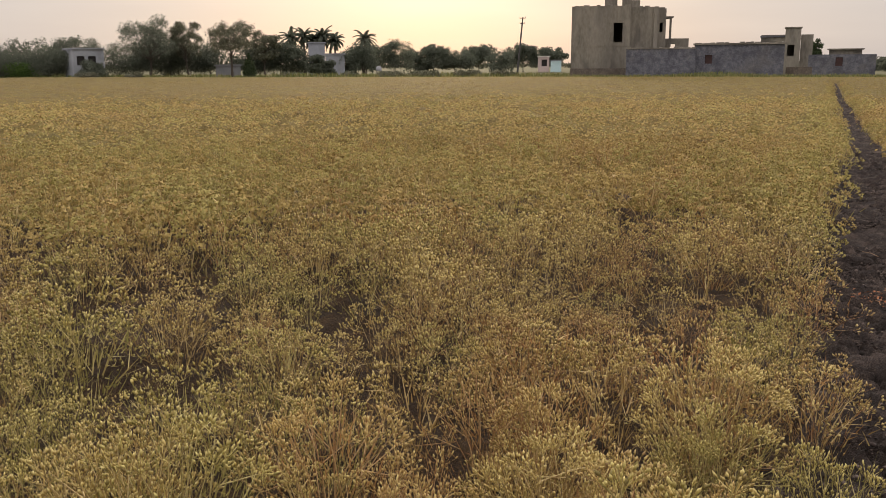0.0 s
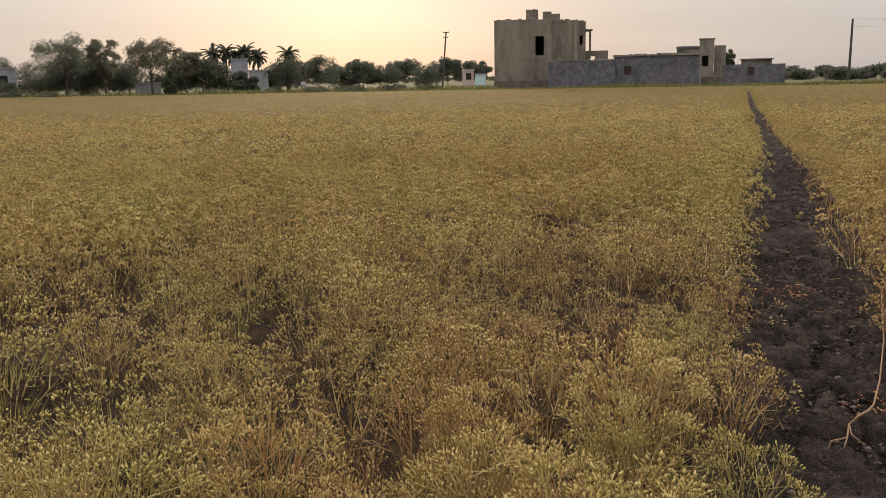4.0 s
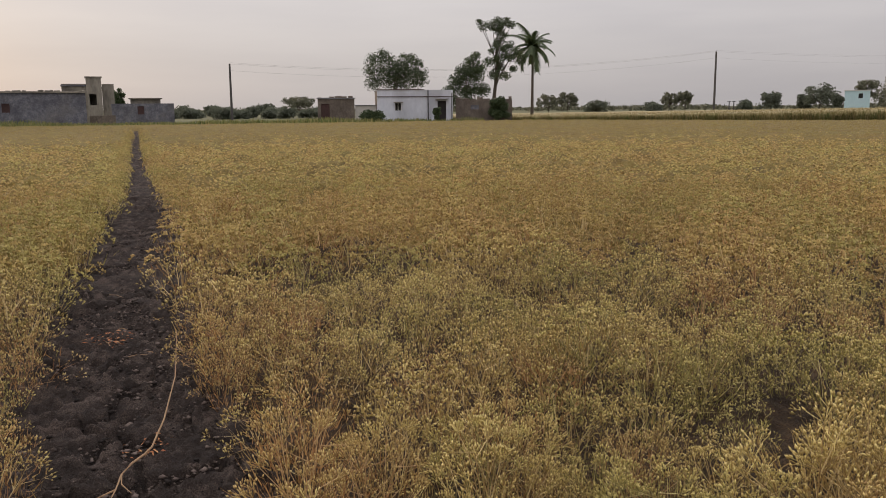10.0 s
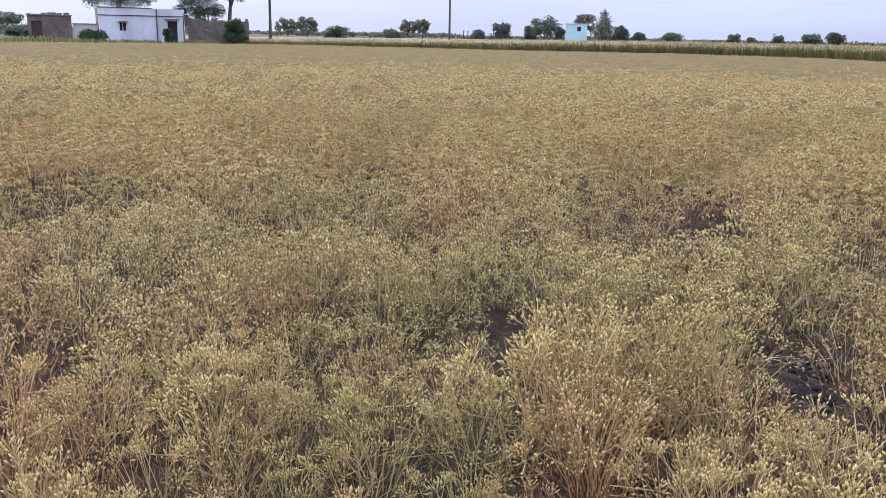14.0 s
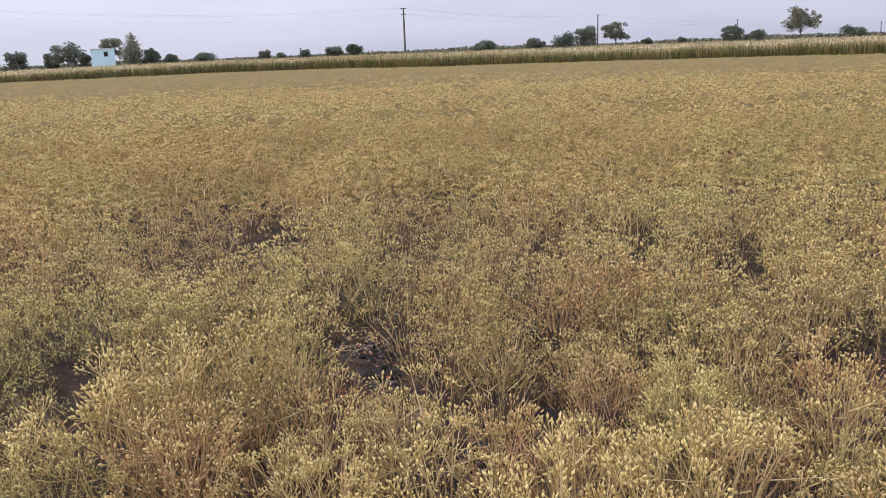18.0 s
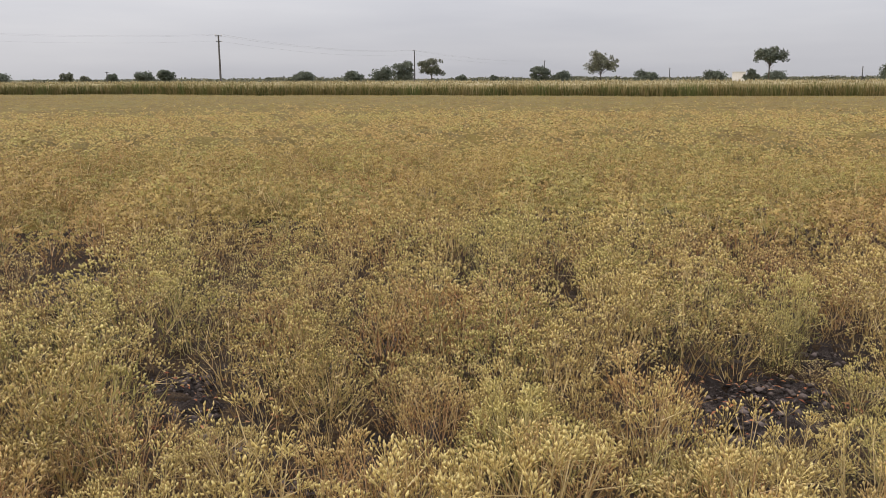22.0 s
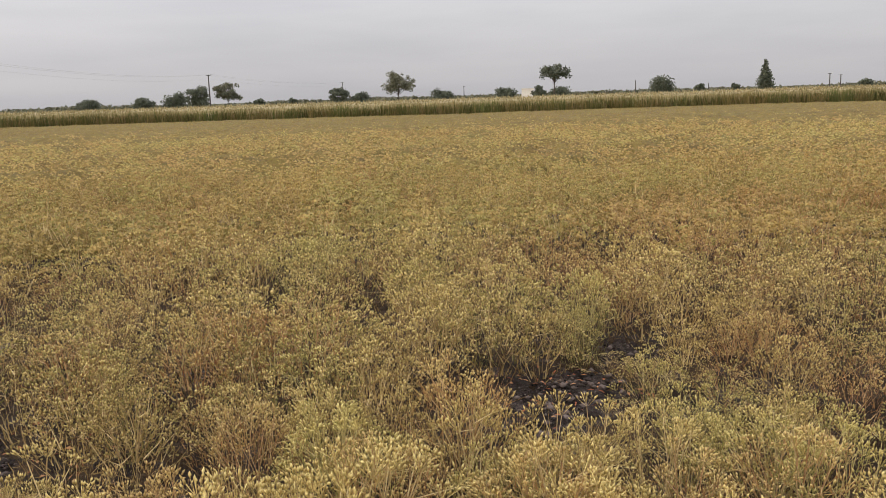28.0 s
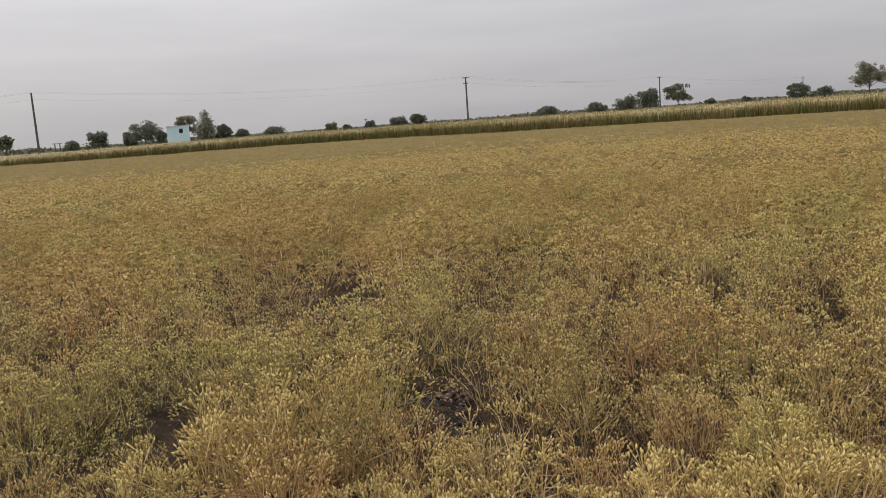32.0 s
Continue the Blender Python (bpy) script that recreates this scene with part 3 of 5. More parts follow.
def half_built_house():
    x, y = spot(-7.85, 88)
    h = thing("half_built_house", "half-built two-storey house of raw grey cement plaster", "house", x, y, -9.5)
    w1, top = 5.7, rise(3.55, 88)
    part("wall", Geo().wall(0, w1, 0, 0.25, 0, top, [(4.1, 4.95, 3.45, 5.3)]), PLASTER, h)
    part("wall", Geo().box(0, 0.25, 0.25, 8.0, 0, top), PLASTER, h)
    part("wall", Geo().wall(w1 + 0.02, w1 + 2.4, 0.7, 0.95, 0, top - 0.1), PLASTER, h)
    part("wall", Geo().box(w1 - 0.23, w1, 0.25, 0.7, 0, top), PLASTER, h)
    part("corner_pier", Geo().box(w1 + 2.25, w1 + 2.65, 0.4, 0.95, 0, top - 0.08), PLASTER, h)
    part("wall", Geo().wall(w1 + 2.4, w1 + 3.45, 1.0, 1.25, 0, top - 0.25, [(w1 + 2.85, w1 + 3.15, 4.4, 5.3)]), PLASTER, h)
    part("wall", Geo().box(w1 + 3.2, w1 + 3.45, 1.25, 8.0, 0, top - 0.25), PLASTER, h)
    part("wall", Geo().box(0.25, w1 + 3.2, 7.75, 8.0, 0, top - 0.2), PLASTER, h)
    part("roof", Geo().box(0.25, w1 + 3.2, 1.25, 7.75, top - 0.95, top - 0.8), PLASTER, h)
    part("floor_slab", Geo().box(0.25, w1 + 3.2, 1.25, 7.75, 3.0, 3.15), DARK, h)
    part("plinth", Geo().box(-0.06, w1 + 0.06, -0.07, -0.005, 0, 0.95), BRICK, h, "darker rough plinth course")
    part("floor_band", Geo().box(0, w1, -0.03, -0.004, 3.05, 3.13), PLASTER, h)
    part("parapet_post", Geo().box(3.2, 4.4, 1.2, 2.4, top - 0.8, top + 1.0), PLASTER, h)
    part("parapet_post", Geo().box(4.9, 6.6, 1.3, 2.6, top - 0.8, top + 0.6), PLASTER, h)
    part("parapet_post", Geo().box(4.9, 5.75, 1.35, 2.55, top + 0.605, top + 0.82), PLASTER, h)
    part("balcony_roof", Geo().box(w1 + 3.46, w1 + 4.15, 1.0, 3.4, rise(2.9, 88) - 0.14, rise(2.9, 88)), PLASTER, h)
    part("balcony_post", Geo().box(w1 + 3.8, w1 + 4.0, 1.05, 1.25, 3.0, rise(2.9, 88) - 0.145), PLASTER, h)
    ragged_top(h, 0, w1, 0.0, 0.25, top, 3)
    ragged_top(h, w1 + 0.05, w1 + 2.2, 0.7, 0.95, top - 0.1, 4)
    ragged_top(h, w1 + 2.7, w1 + 3.4, 1.0, 1.25, top - 0.25, 5)
    ragged_top(h, 3.2, 4.4, 1.2, 2.4, top + 1.0, 6)
    ragged_top(h, 4.9, 5.75, 1.35, 2.55, top + 0.82, 7)
    part("window_reveal", Geo().box(4.06, 4.1, -0.01, 0.26, 3.4, 5.35).box(4.95, 4.99, -0.01, 0.26, 3.4, 5.35), PLASTER, h)


half_built_house()


def walled_yard():
    x, y = spot(-11.35, 86)
    y1 = thing("annex_room", "unfinished grey rooftop annex behind the yard wall", "building", *spot(-13.3, 93), -13)
    hh = rise(1.5, 93)
    part("wall", Geo().wall(0, 3.1, 0, 0.23, 0, hh, [(1.25, 1.75, 2.6, 3.4)]), PLASTER, y1)
    part("wall", Geo().box(2.87, 3.1, 0.23, 3.5, 0, hh), PLASTER, y1)
    part("wall", Geo().box(0, 0.23, 0.23, 3.5, 0, hh), PLASTER, y1)
    part("roof", Geo().box(0.23, 2.87, 0.23, 3.5, hh - 0.5, hh - 0.35), PLASTER, y1)
    yw = thing("yard_wall", "grey rubble stone compound wall", "wall", x, y, -13.5)
    part("masonry", Geo().box(0, 6.4, 0, 0.4, 0, rise(0.86, 86)), STONE, yw)
    part("coping", Geo().box(-0.02, 6.42, -0.04, 0.44, rise(0.86, 86), rise(0.86, 86) + 0.08), PLASTER, yw)
    ragged_top(yw, 0.05, 6.3, 0.02, 0.38, rise(0.86, 86) + 0.08, 8)
    x, y = spot(-15.55, 86.5)
    sh = thing("stone_store", "long flat-roofed store of grey rubble stone", "building", x, y, -18)
    z = rise(1.08, 86.5)
    part("wall", Geo().wall(0, 8.0, 0, 0.4, 0, z, [(1.0, 1.65, 1.35, 2.15)]), STONE, sh)
    part("wall", Geo().box(0, 0.4, 0.4, 4.6, 0, z), STONE, sh)
    part("wall", Geo().wall(7.6, 8.0, 0.4, 4.6, 0, z), PLASTER, sh)
    part("wall", Geo().box(0.4, 7.6, 4.2, 4.6, 0, z), STONE, sh)
    part("roof", Geo().box(-0.12, 8.12, -0.12, 4.72, z, z + 0.14), PLASTER, sh, "thin projecting concrete roof slab")
    ragged_top(sh, 0.0, 8.0, 0.0, 0.35, z + 0.14, 9)
    part("shutter", Geo().box(1.0, 1.65, 0.12, 0.18, 1.35, 2.15), RED, sh, "closed brown window shutter")
    x, y = spot(-19.55, 108)
    b = thing("towered_house", "small cement house with a square stair tower", "house", x, y, -21)
    z, zt = rise(1.62, 108), rise(2.0, 108)
    part("wall", Geo().wall(0, 2.6, 0, 0.25, 0, z), PLASTER, b)
    part("wall", Geo().wall(4.3, 5.6, 0.3, 0.55, 0, z), PLASTER, b)
    part("wall", Geo().box(0, 0.25, 0.25, 6, 0, z), PLASTER, b)
    part("wall", Geo().wall(5.35, 5.6, 0.55, 6, 0, z), PLASTER, b)
    part("roof", Geo().box(0.25, 5.35, 0.56, 6, z - 0.5, z - 0.36), PLASTER, b)
    tw = part("stair_tower", Geo().wall(2.6, 4.25, -0.35, -0.1, 0, zt, [(2.9, 3.65, 2.1, 3.35)]), PLASTER, b)
    part("side", Geo().box(2.6, 2.85, -0.1, 2.2, 0, zt).box(4.0, 4.25, -0.1, 2.2, 0, zt).box(2.85, 4.0, 1.95, 2.2, 0, zt), PLASTER, tw)
    part("cap", Geo().box(2.5, 4.35, -0.45, 2.3, zt, zt + 0.12), PLASTER, tw)
    part("eaves_band", Geo().box(-0.1, 2.59, -0.12, -0.004, z - 0.28, z - 0.1), STONE, b)
    x, y = spot(-21.0, 88)
    rb = thing("rubble_platform", "low pale rubble platform at the field's edge", "wall", x, y, -21)
    part("masonry", Geo().box(0, 2.3, 0, 1.0, 0, 1.0), BRICK, rb)
    x, y = spot(-22.3, 102)
    lw = thing("low_rooms", "row of low unfinished grey rooms", "building", x, y, -24)
    z = rise(0.42, 102)
    part("wall", Geo().wall(0, 6.6, 0, 0.3, 0, z, [(2.7, 3.4, 1.0, 1.9)]), STONE, lw)
    part("wall", Geo().box(2.0, 5.2, 0.8, 1.1, 0, z + 0.5), PLASTER, lw)
    part("wall", Geo().box(0, 0.3, 0.3, 4, 0, z).box(6.3, 6.6, 0.3, 4, 0, z), STONE, lw)
    part("roof", Geo().box(1.8, 5.4, 0.5, 4, z + 0.5, z + 0.62), PLASTER, lw)
    part("shutter", Geo().box(2.7, 3.4, 0.1, 0.16, 1.0, 1.9), RED, lw)


walled_yard()


def white_house():
    x, y = spot(-38.95, 84)
    h = thing("white_house", "single-storey whitewashed house with a faint blue tint", "house", x, y, -36.8)
    z = rise(1.2, 84)
    part("wall", Geo().wall(0, 5.0, 0, 0.3, 0, z, [(1.75, 2.3, 1.25, 1.95)]), WHITE, h)
    part("wall", Geo().wall(5.0, 7.4, 0.12, 0.42, 0, z, [(0.9 + 5.0, 1.75 + 5.0, 0.15, 2.15)]), WHITE, h)
    part("wall", Geo().box(-0.0, 0.3, 0.3, 6.0, 0, z - 0.02), BRICK, h, "unpainted brick side wall")
    part("wall", Geo().box(7.1, 7.4, 0.42, 6.0, 0, z - 0.02), WHITE, h)
    part("wall", Geo().box(0.3, 7.1, 5.7, 6.0, 0, z - 0.02), WHITE, h)
    part("roof", Geo().box(0.3, 7.1, 0.42, 5.7, z - 0.55, z - 0.42), PLASTER, h)
    part("parapet_band", Geo().box(-0.03, 5.0, -0.07, -0.004, z - 0.66, z - 0.6), RED, h, "thin dark string course")
    part("parapet_band", Geo().box(5.0, 7.45, 0.05, 0.116, z - 0.66, z - 0.6), RED, h, "thin dark string course")
    part("parapet_cap", Geo().box(-0.05, 4.6, -0.05, 0.35, z, z + 0.07), RED, h, "faded red parapet edge")
    w = part("window", Geo().box(1.75, 2.3, 0.14, 0.18, 1.25, 1.95), DARK, h)
    part("frame", Geo().box(1.7, 1.75, -0.02, 0.2, 1.2, 2.0).box(2.3, 2.35, -0.02, 0.2, 1.2, 2.0).box(2.0, 2.05, 0.1, 0.139, 1.25, 1.95), CREAM, w)
    part("sunshade", Geo().box(1.6, 2.45, -0.4, -0.004, 2.0, 2.07), PLASTER, w)
    d = part("door", Geo().box(5.9, 6.75, 0.25, 0.3, 0.15, 2.15), DARK, h, "dark open doorway")
    part("sunshade", Geo().box(5.7, 6.95, -0.3, 0.115, 2.3, 2.36), PLASTER, d)
    part("drain_pipe", Geo().tube([(4.95, -0.08, 0.1), (4.95, -0.08, z)], [0.05, 0.05]), IRON, h)
    part("drain_pipe", Geo().tube([(7.3, 0.04, 0.1), (7.3, 0.04, z - 0.3)], [0.04, 0.04]), IRON, h)
    part("step", Geo().box(5.7, 7.0, -0.5, 0.1, 0, 0.14), PLASTER, h)
    x, y = spot(-35.05, 86)
    s = thing("brick_shed", "old brick and mud shed with a red door", "shed", x, y, -36.5)
    z = rise(0.66, 86)
    part("wall", Geo().wall(0, 3.6, 0, 0.3, 0, z, [(0.3, 1.15, 0.05, 1.95)]), BRICK, s)
    part("wall", Geo().box(0, 0.3, 0.3, 4, 0, z).box(3.3, 3.6, 0.3, 4, 0, z), BRICK, s)
    part("roof", Geo().box(-0.1, 3.7, -0.1, 4.1, z, z + 0.08), TIN, s)
    ragged_top(s, 0.0, 3.6, 0.0, 0.3, z + 0.08, 22, BRICK, 0.22)
    part("door", Geo().box(0.3, 1.15, 0.1, 0.16, 0.05, 1.95), RED, s, "faded red plank door")
    lean = thing("lean_to", "low pale lean-to between the shed and the house", "shed", *spot(-37.5, 86.5), -38)
    part("wall", Geo().box(0, 2.3, 0, 0.25, 0, 1.75), CREAM, lean)
    part("roof", Geo().box(-0.05, 2.3, -0.1, 2.5, 1.75, 1.81), TIN, lean)
    yard = thing("brick_yard_wall", "rough brown brick wall beside the white house", "wall", *spot(-44.15, 86), -46)
    part("masonry", Geo().wall(0, 5.6, 0, 0.3, 0, rise(0.52, 86), [(1.5, 2.3, 1.3, 1.75)]), BRICK, yard)
    part("infill", Geo().box(1.5, 2.3, 0.1, 0.2, 1.3, 1.75), STONE, yard)
    ragged_top(yard, 0.0, 5.6, 0.0, 0.3, rise(0.52, 86), 21, BRICK, 0.35)
    part("masonry", Geo().box(3.4, 5.6, -0.06, -0.004, 0, rise(0.3, 86)), BRICK, yard)


white_house()


def plain_house(name, label, az, dist, width, el, material, roof=TIN, depth=5.0, windows=(), turn=0.0):
    x, y = spot(az, dist)
    h = thing(name, label, "house", x, y, az + turn)
    z = rise(el, dist)
    holes = [(a - 0.45, a + 0.45, b, b + 1.1) for a, b in windows]
    part("wall", Geo().wall(-width / 2, width / 2, 0, 0.25, 0, z, holes), material, h)
    part("wall", Geo().box(-width / 2, -width / 2 + 0.25, 0.25, depth, 0, z), material, h)
    part("wall", Geo().box(width / 2 - 0.25, width / 2, 0.25, depth, 0, z), material, h)
    part("wall", Geo().box(-width / 2 + 0.25, width / 2 - 0.25, depth - 0.25, depth, 0, z), material, h)
    part("roof", Geo().box(-width / 2 - 0.15, width / 2 + 0.15, -0.15, depth + 0.15, z, z + 0.15), roof, h)
    for a, b in windows:
        part("window", Geo().box(a - 0.45, a + 0.45, 0.1, 0.14, b, b + 1.1), DARK, h)
    return h


plain_house("far_white_house", "small white house half hidden by trees", 22.4, 114, 3.6, 1.03, PALE, PALE, 5, [(-0.9, 1.6), (0.4, 1.6)], 12)
plain_house("village_house", "pale two-storey village house behind palms", 8.55, 120, 2.2, 1.38, PALE, PALE, 4)
plain_house("village_house", "pale flat-roofed village house beside palms", 7.4, 116, 2.5, 0.66, PALE, PALE, 5)
plain_house("tin_shed", "grey sheet-metal shed under the trees", 14.2, 112, 3.0, 0.0, TIN, TIN, 3)
plain_house("pink_house", "small pink-walled house in the distance", -6.3, 148, 1.9, 0.42, PINK, CREAM, 5, [(0.1, 1.0)])
plain_house("pink_house", "small pale teal house wing in the distance", -7.1, 148, 1.8, 0.18, CYAN, TIN, 5)
plain_house("cyan_house", "cyan two-storey farmhouse far across the fields", -68.95, 220, 5.3, 0.82, CYAN, CREAM, 6, [(0.7, 2.9)])
plain_house("field_hut", "small pale hut far across the fields", -120.95, 230, 3.2, 0.3, CREAM, CREAM, 4)


# ---- trees ----
def leaf_cloud(rng, centres, radii, count, size, squash=0.8):
    """Many small loose leaf clumps in lumps round the given centres."""
    k = rng.choice(len(centres), count, p=np.array(radii) ** 2 / np.sum(np.array(radii) ** 2))
    d = rng.normal(size=(count, 3))
    d /= np.linalg.norm(d, axis=1)[:, None]
    r = np.array(radii)[k] * 1.14 * rng.uniform(0.1, 1.0, count) ** 0.65
    p = np.array(centres)[k] + d * r[:, None] * np.array([1, 1, squash])
    a = rng.normal(size=(count, 3))
    a /= np.linalg.norm(a, axis=1)[:, None]
    b = np.cross(a, rng.normal(size=(count, 3)))
    b /= np.linalg.norm(b, axis=1)[:, None]
    c = np.cross(a, b)
    s = size * rng.uniform(0.6, 1.5, count)[:, None]
    v = np.stack([p - a * s, p + b * s * 0.55 + c * s * 0.2, p + a * s, p - b * s * 0.55 + c * s * 0.2], 1).reshape(-1, 3)
    return v, np.arange(count * 4).reshape(-1, 4)


def tree(label, az, dist, width, el_top, leaf=LEAF, style="round", density=1.0, bare=0.25, seed=1, name="tree", group="", lobes=()):
    """Trunk, limbs and a crown of loose leaf clumps. bare: the share of the height that is bare trunk."""
    rng = np.random.default_rng(seed)
    x, y = spot(az, dist)
    h, w = rise(el_top, dist), width
    t = thing(name, label, "tree" if name == "tree" else name.replace("_", " "), x, y, az if lobes else float(rng.uniform(0, 360)), group)
    g = Geo()
    lean = rng.uniform(-0.05, 0.05, 2) * h
    z0 = bare * h
    g.tube([(0, 0, -0.05), (lean[0] * 0.5, lean[1] * 0.5, z0 * 0.6), (lean[0], lean[1], z0), (lean[0] * 1.3, lean[1] * 1.3, h * 0.72)], [0.024 * h + 0.02, 0.018 * h, 0.014 * h, 0.006 * h], 7)
    n = {"round": 44, "spread": 46, "cone": 16, "bush": 20, "wispy": 44, "layered": 24}[style]
    centres, radii = [], []
    skew, swing = rng.uniform(0.15, 0.4), rng.uniform(0, 6.28, 2)
    for i in range(n):
        a, q = i * 2.4 + rng.uniform(-0.5, 0.5), rng.uniform(0.15, 1.0) ** 0.6
        q *= 1 - skew + skew * math.sin(2 * a + swing[0]) * math.sin(a + swing[1])
        if style == "cone":
            f = i / (n - 1)
            q, zz, rr = (1 - f) * 0.55, z0 + (h - z0) * (0.12 + 0.84 * f), w * (0.36 * (1 - f) + 0.09)
        elif style == "layered":
            f = i / (n - 1)
            q, zz, rr = rng.uniform(0.1, 0.95), (h * rng.uniform(0.88, 0.96) if i > 14 else h * rng.uniform(0.38, 0.78)), w * rng.uniform(0.08, 0.17)
        elif style == "spread":
            zz, rr = z0 + (h - z0) * rng.uniform(0.35, 0.88) * (1 - 0.2 * q), w * rng.uniform(0.06, 0.14)
        elif style == "bush":
            zz, rr = h * rng.uniform(0.2, 0.78) * (1 - 0.35 * q * q), w * rng.uniform(0.1, 0.23)
        elif style == "wispy":
            zz, rr = z0 + (h - z0) * rng.uniform(0.25, 0.93) * (1 - 0.2 * q), w * rng.uniform(0.06, 0.13)
        else:
            zz, rr = z0 + (h - z0) * rng.uniform(0.2, 0.86) * (1 - 0.25 * q * q), w * rng.uniform(0.07, 0.16)
        rr = min(rr, max(0.07 * h, (h - zz) * 1.1))
        centres.append([math.cos(a) * q * (w * 0.56 - rr * 0.75), math.sin(a) * q * (w * 0.56 - rr * 0.75), zz])
        radii.append(rr)
    if lobes:
        centres, radii = [[a, float(rng.uniform(-0.8, 0.8)), b] for a, b, c in lobes], [c for a, b, c in lobes]
    # stretch the lumps to the full height and width
    squash = 0.45 if style == "layered" else 0.8
    up = (h - z0) / (max(c[2] + r * squash for c, r in zip(centres, radii)) - z0)
    wide = w / max(max(c[k] + r for c, r in zip(centres, radii)) - min(c[k] - r for c, r in zip(centres, radii)) for k in (0, 1))
    for c in centres:
        c[0], c[1], c[2] = c[0] * wide + lean[0], c[1] * wide + lean[1], z0 + (c[2] - z0) * up
    radii = [r * (wide + up) / 2 * (0.93 if lobes else 1.0) for r in radii]
    for c, rr in zip(centres, radii):
        mid = ((c[0] + lean[0]) * 0.5, (c[1] + lean[1]) * 0.5, (z0 + c[2]) * 0.5 + 0.08 * h)
        fork = min(max(c[2] * 0.62, z0 * 0.8), 0.68 * h)
        mid = (mid[0], mid[1], max(mid[2], (fork + c[2]) * 0.5))
        g.tube([(lean[0], lean[1], fork), mid, c], [0.0045 * h, 0.0035 * h, 0.0018 * h], 5)
        if style in ("wispy", "spread"):
            for _ in range(3):
                e = np.clip(rng.normal(size=3), -1.2, 1.2) * rr * 0.55
                g.tube([c, (c[0] + e[0] * 0.5, c[1] + e[1] * 0.5, c[2] + abs(e[2]) * 0.4), (c[0] + e[0], c[1] + e[1], c[2] + abs(e[2]) * 0.8)], [0.004 * h, 0.003 * h, 0.0015 * h], 3)
    part("trunk", g, BARK, t)
    size = max(0.085, min(0.3, dist * (0.00085 if lobes else 0.00085 if dist < 130 else 0.00105)))
    count = int(density * 420 * (w * h) ** 0.75 * (0.17 / size) ** 1.5)
    v, f = leaf_cloud(rng, centres, radii, max(120, min(count, 11000 if density > 2.5 else 7000 if density > 1.55 else 6000 if dist < 130 else 2400)), size, squash)
    part("crown", array_mesh("crown", v, f), leaf, t)
    return t


def palm(label, az, dist, el_top, spread, seed, leaf=LEAF):
    rng = np.random.default_rng(seed)
    x, y = spot(az, dist)
    h = rise(el_top, dist) - spread * 0.36
    t = thing("palm_tree", label, "palm tree", x, y, float(rng.uniform(0, 360)), "palms")
    b = rng.uniform(-0.04, 0.04) * h
    g = Geo().tube([(0, 0, -0.05), (b * 0.3, 0, h * 0.35), (b * 0.8, b * 0.4, h * 0.7), (b, b, h)], [0.2, 0.15, 0.13, 0.11], 8)
    part("trunk", g, BARK, t)
    for i in range(26):
        a, up = i * 2.399, 1.3 - 1.9 * (i / 25) + rng.uniform(-0.1, 0.1)
        length = spread * rng.uniform(0.4, 0.6)
        pts, ang = [Vector((b, b, h))], up
        for k in range(7):
            step = length / 7
            pts.append(pts[-1] + Vector((math.cos(a) * math.cos(ang), math.sin(a) * math.cos(ang), math.sin(ang))) * step)
            ang -= 0.15 + 0.02 * (i % 4)
        v, f = [], []
        side = Vector((-math.sin(a), math.cos(a), 0))
        for k in range(1, 8):
            for j in range(4):
                p = pts[k - 1].lerp(pts[k], j / 4)
                along = (pts[k] - pts[k - 1]).normalized()
                ll = length * 0.24 * (1 - 0.6 * abs((k + j / 4) / 8 - 0.4))
                for sg in (-1, 1):
                    tip = p + (side * sg * 0.8 + along * 0.5 + Vector((0, 0, -0.45))) * ll
                    q = len(v)
                    v += [tuple(p - along * 0.085), tuple(p + along * 0.085), tuple(tip)]
                    f.append((q, q + 1, q + 2))
        fr = Geo().tube(pts, [0.035, 0.03, 0.026, 0.022, 0.018, 0.014, 0.01, 0.006], 3)
        rib = part("frond", fr, leaf, t)
        part("leaf_blade", array_mesh("leaf_blade", np.array([tuple(c) for c in v]), np.array(f)), leaf, rib)
    return t


DK, OL = "dark green leafy tree beyond the field", "hazy olive half-bare tree beyond the field"
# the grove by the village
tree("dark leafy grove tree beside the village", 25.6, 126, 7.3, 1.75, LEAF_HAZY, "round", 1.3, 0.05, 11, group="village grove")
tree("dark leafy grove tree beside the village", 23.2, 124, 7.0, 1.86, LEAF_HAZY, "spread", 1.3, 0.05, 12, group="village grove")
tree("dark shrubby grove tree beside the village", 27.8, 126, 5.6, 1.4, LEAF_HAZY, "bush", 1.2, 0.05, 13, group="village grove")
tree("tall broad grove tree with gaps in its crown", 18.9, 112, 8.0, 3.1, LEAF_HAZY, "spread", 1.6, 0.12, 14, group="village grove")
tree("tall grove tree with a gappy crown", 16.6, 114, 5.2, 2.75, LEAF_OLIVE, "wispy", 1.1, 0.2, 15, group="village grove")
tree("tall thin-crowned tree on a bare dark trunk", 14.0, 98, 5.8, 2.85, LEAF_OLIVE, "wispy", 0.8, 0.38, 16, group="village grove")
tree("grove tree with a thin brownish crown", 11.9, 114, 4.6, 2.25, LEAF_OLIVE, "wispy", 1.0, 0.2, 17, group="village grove")
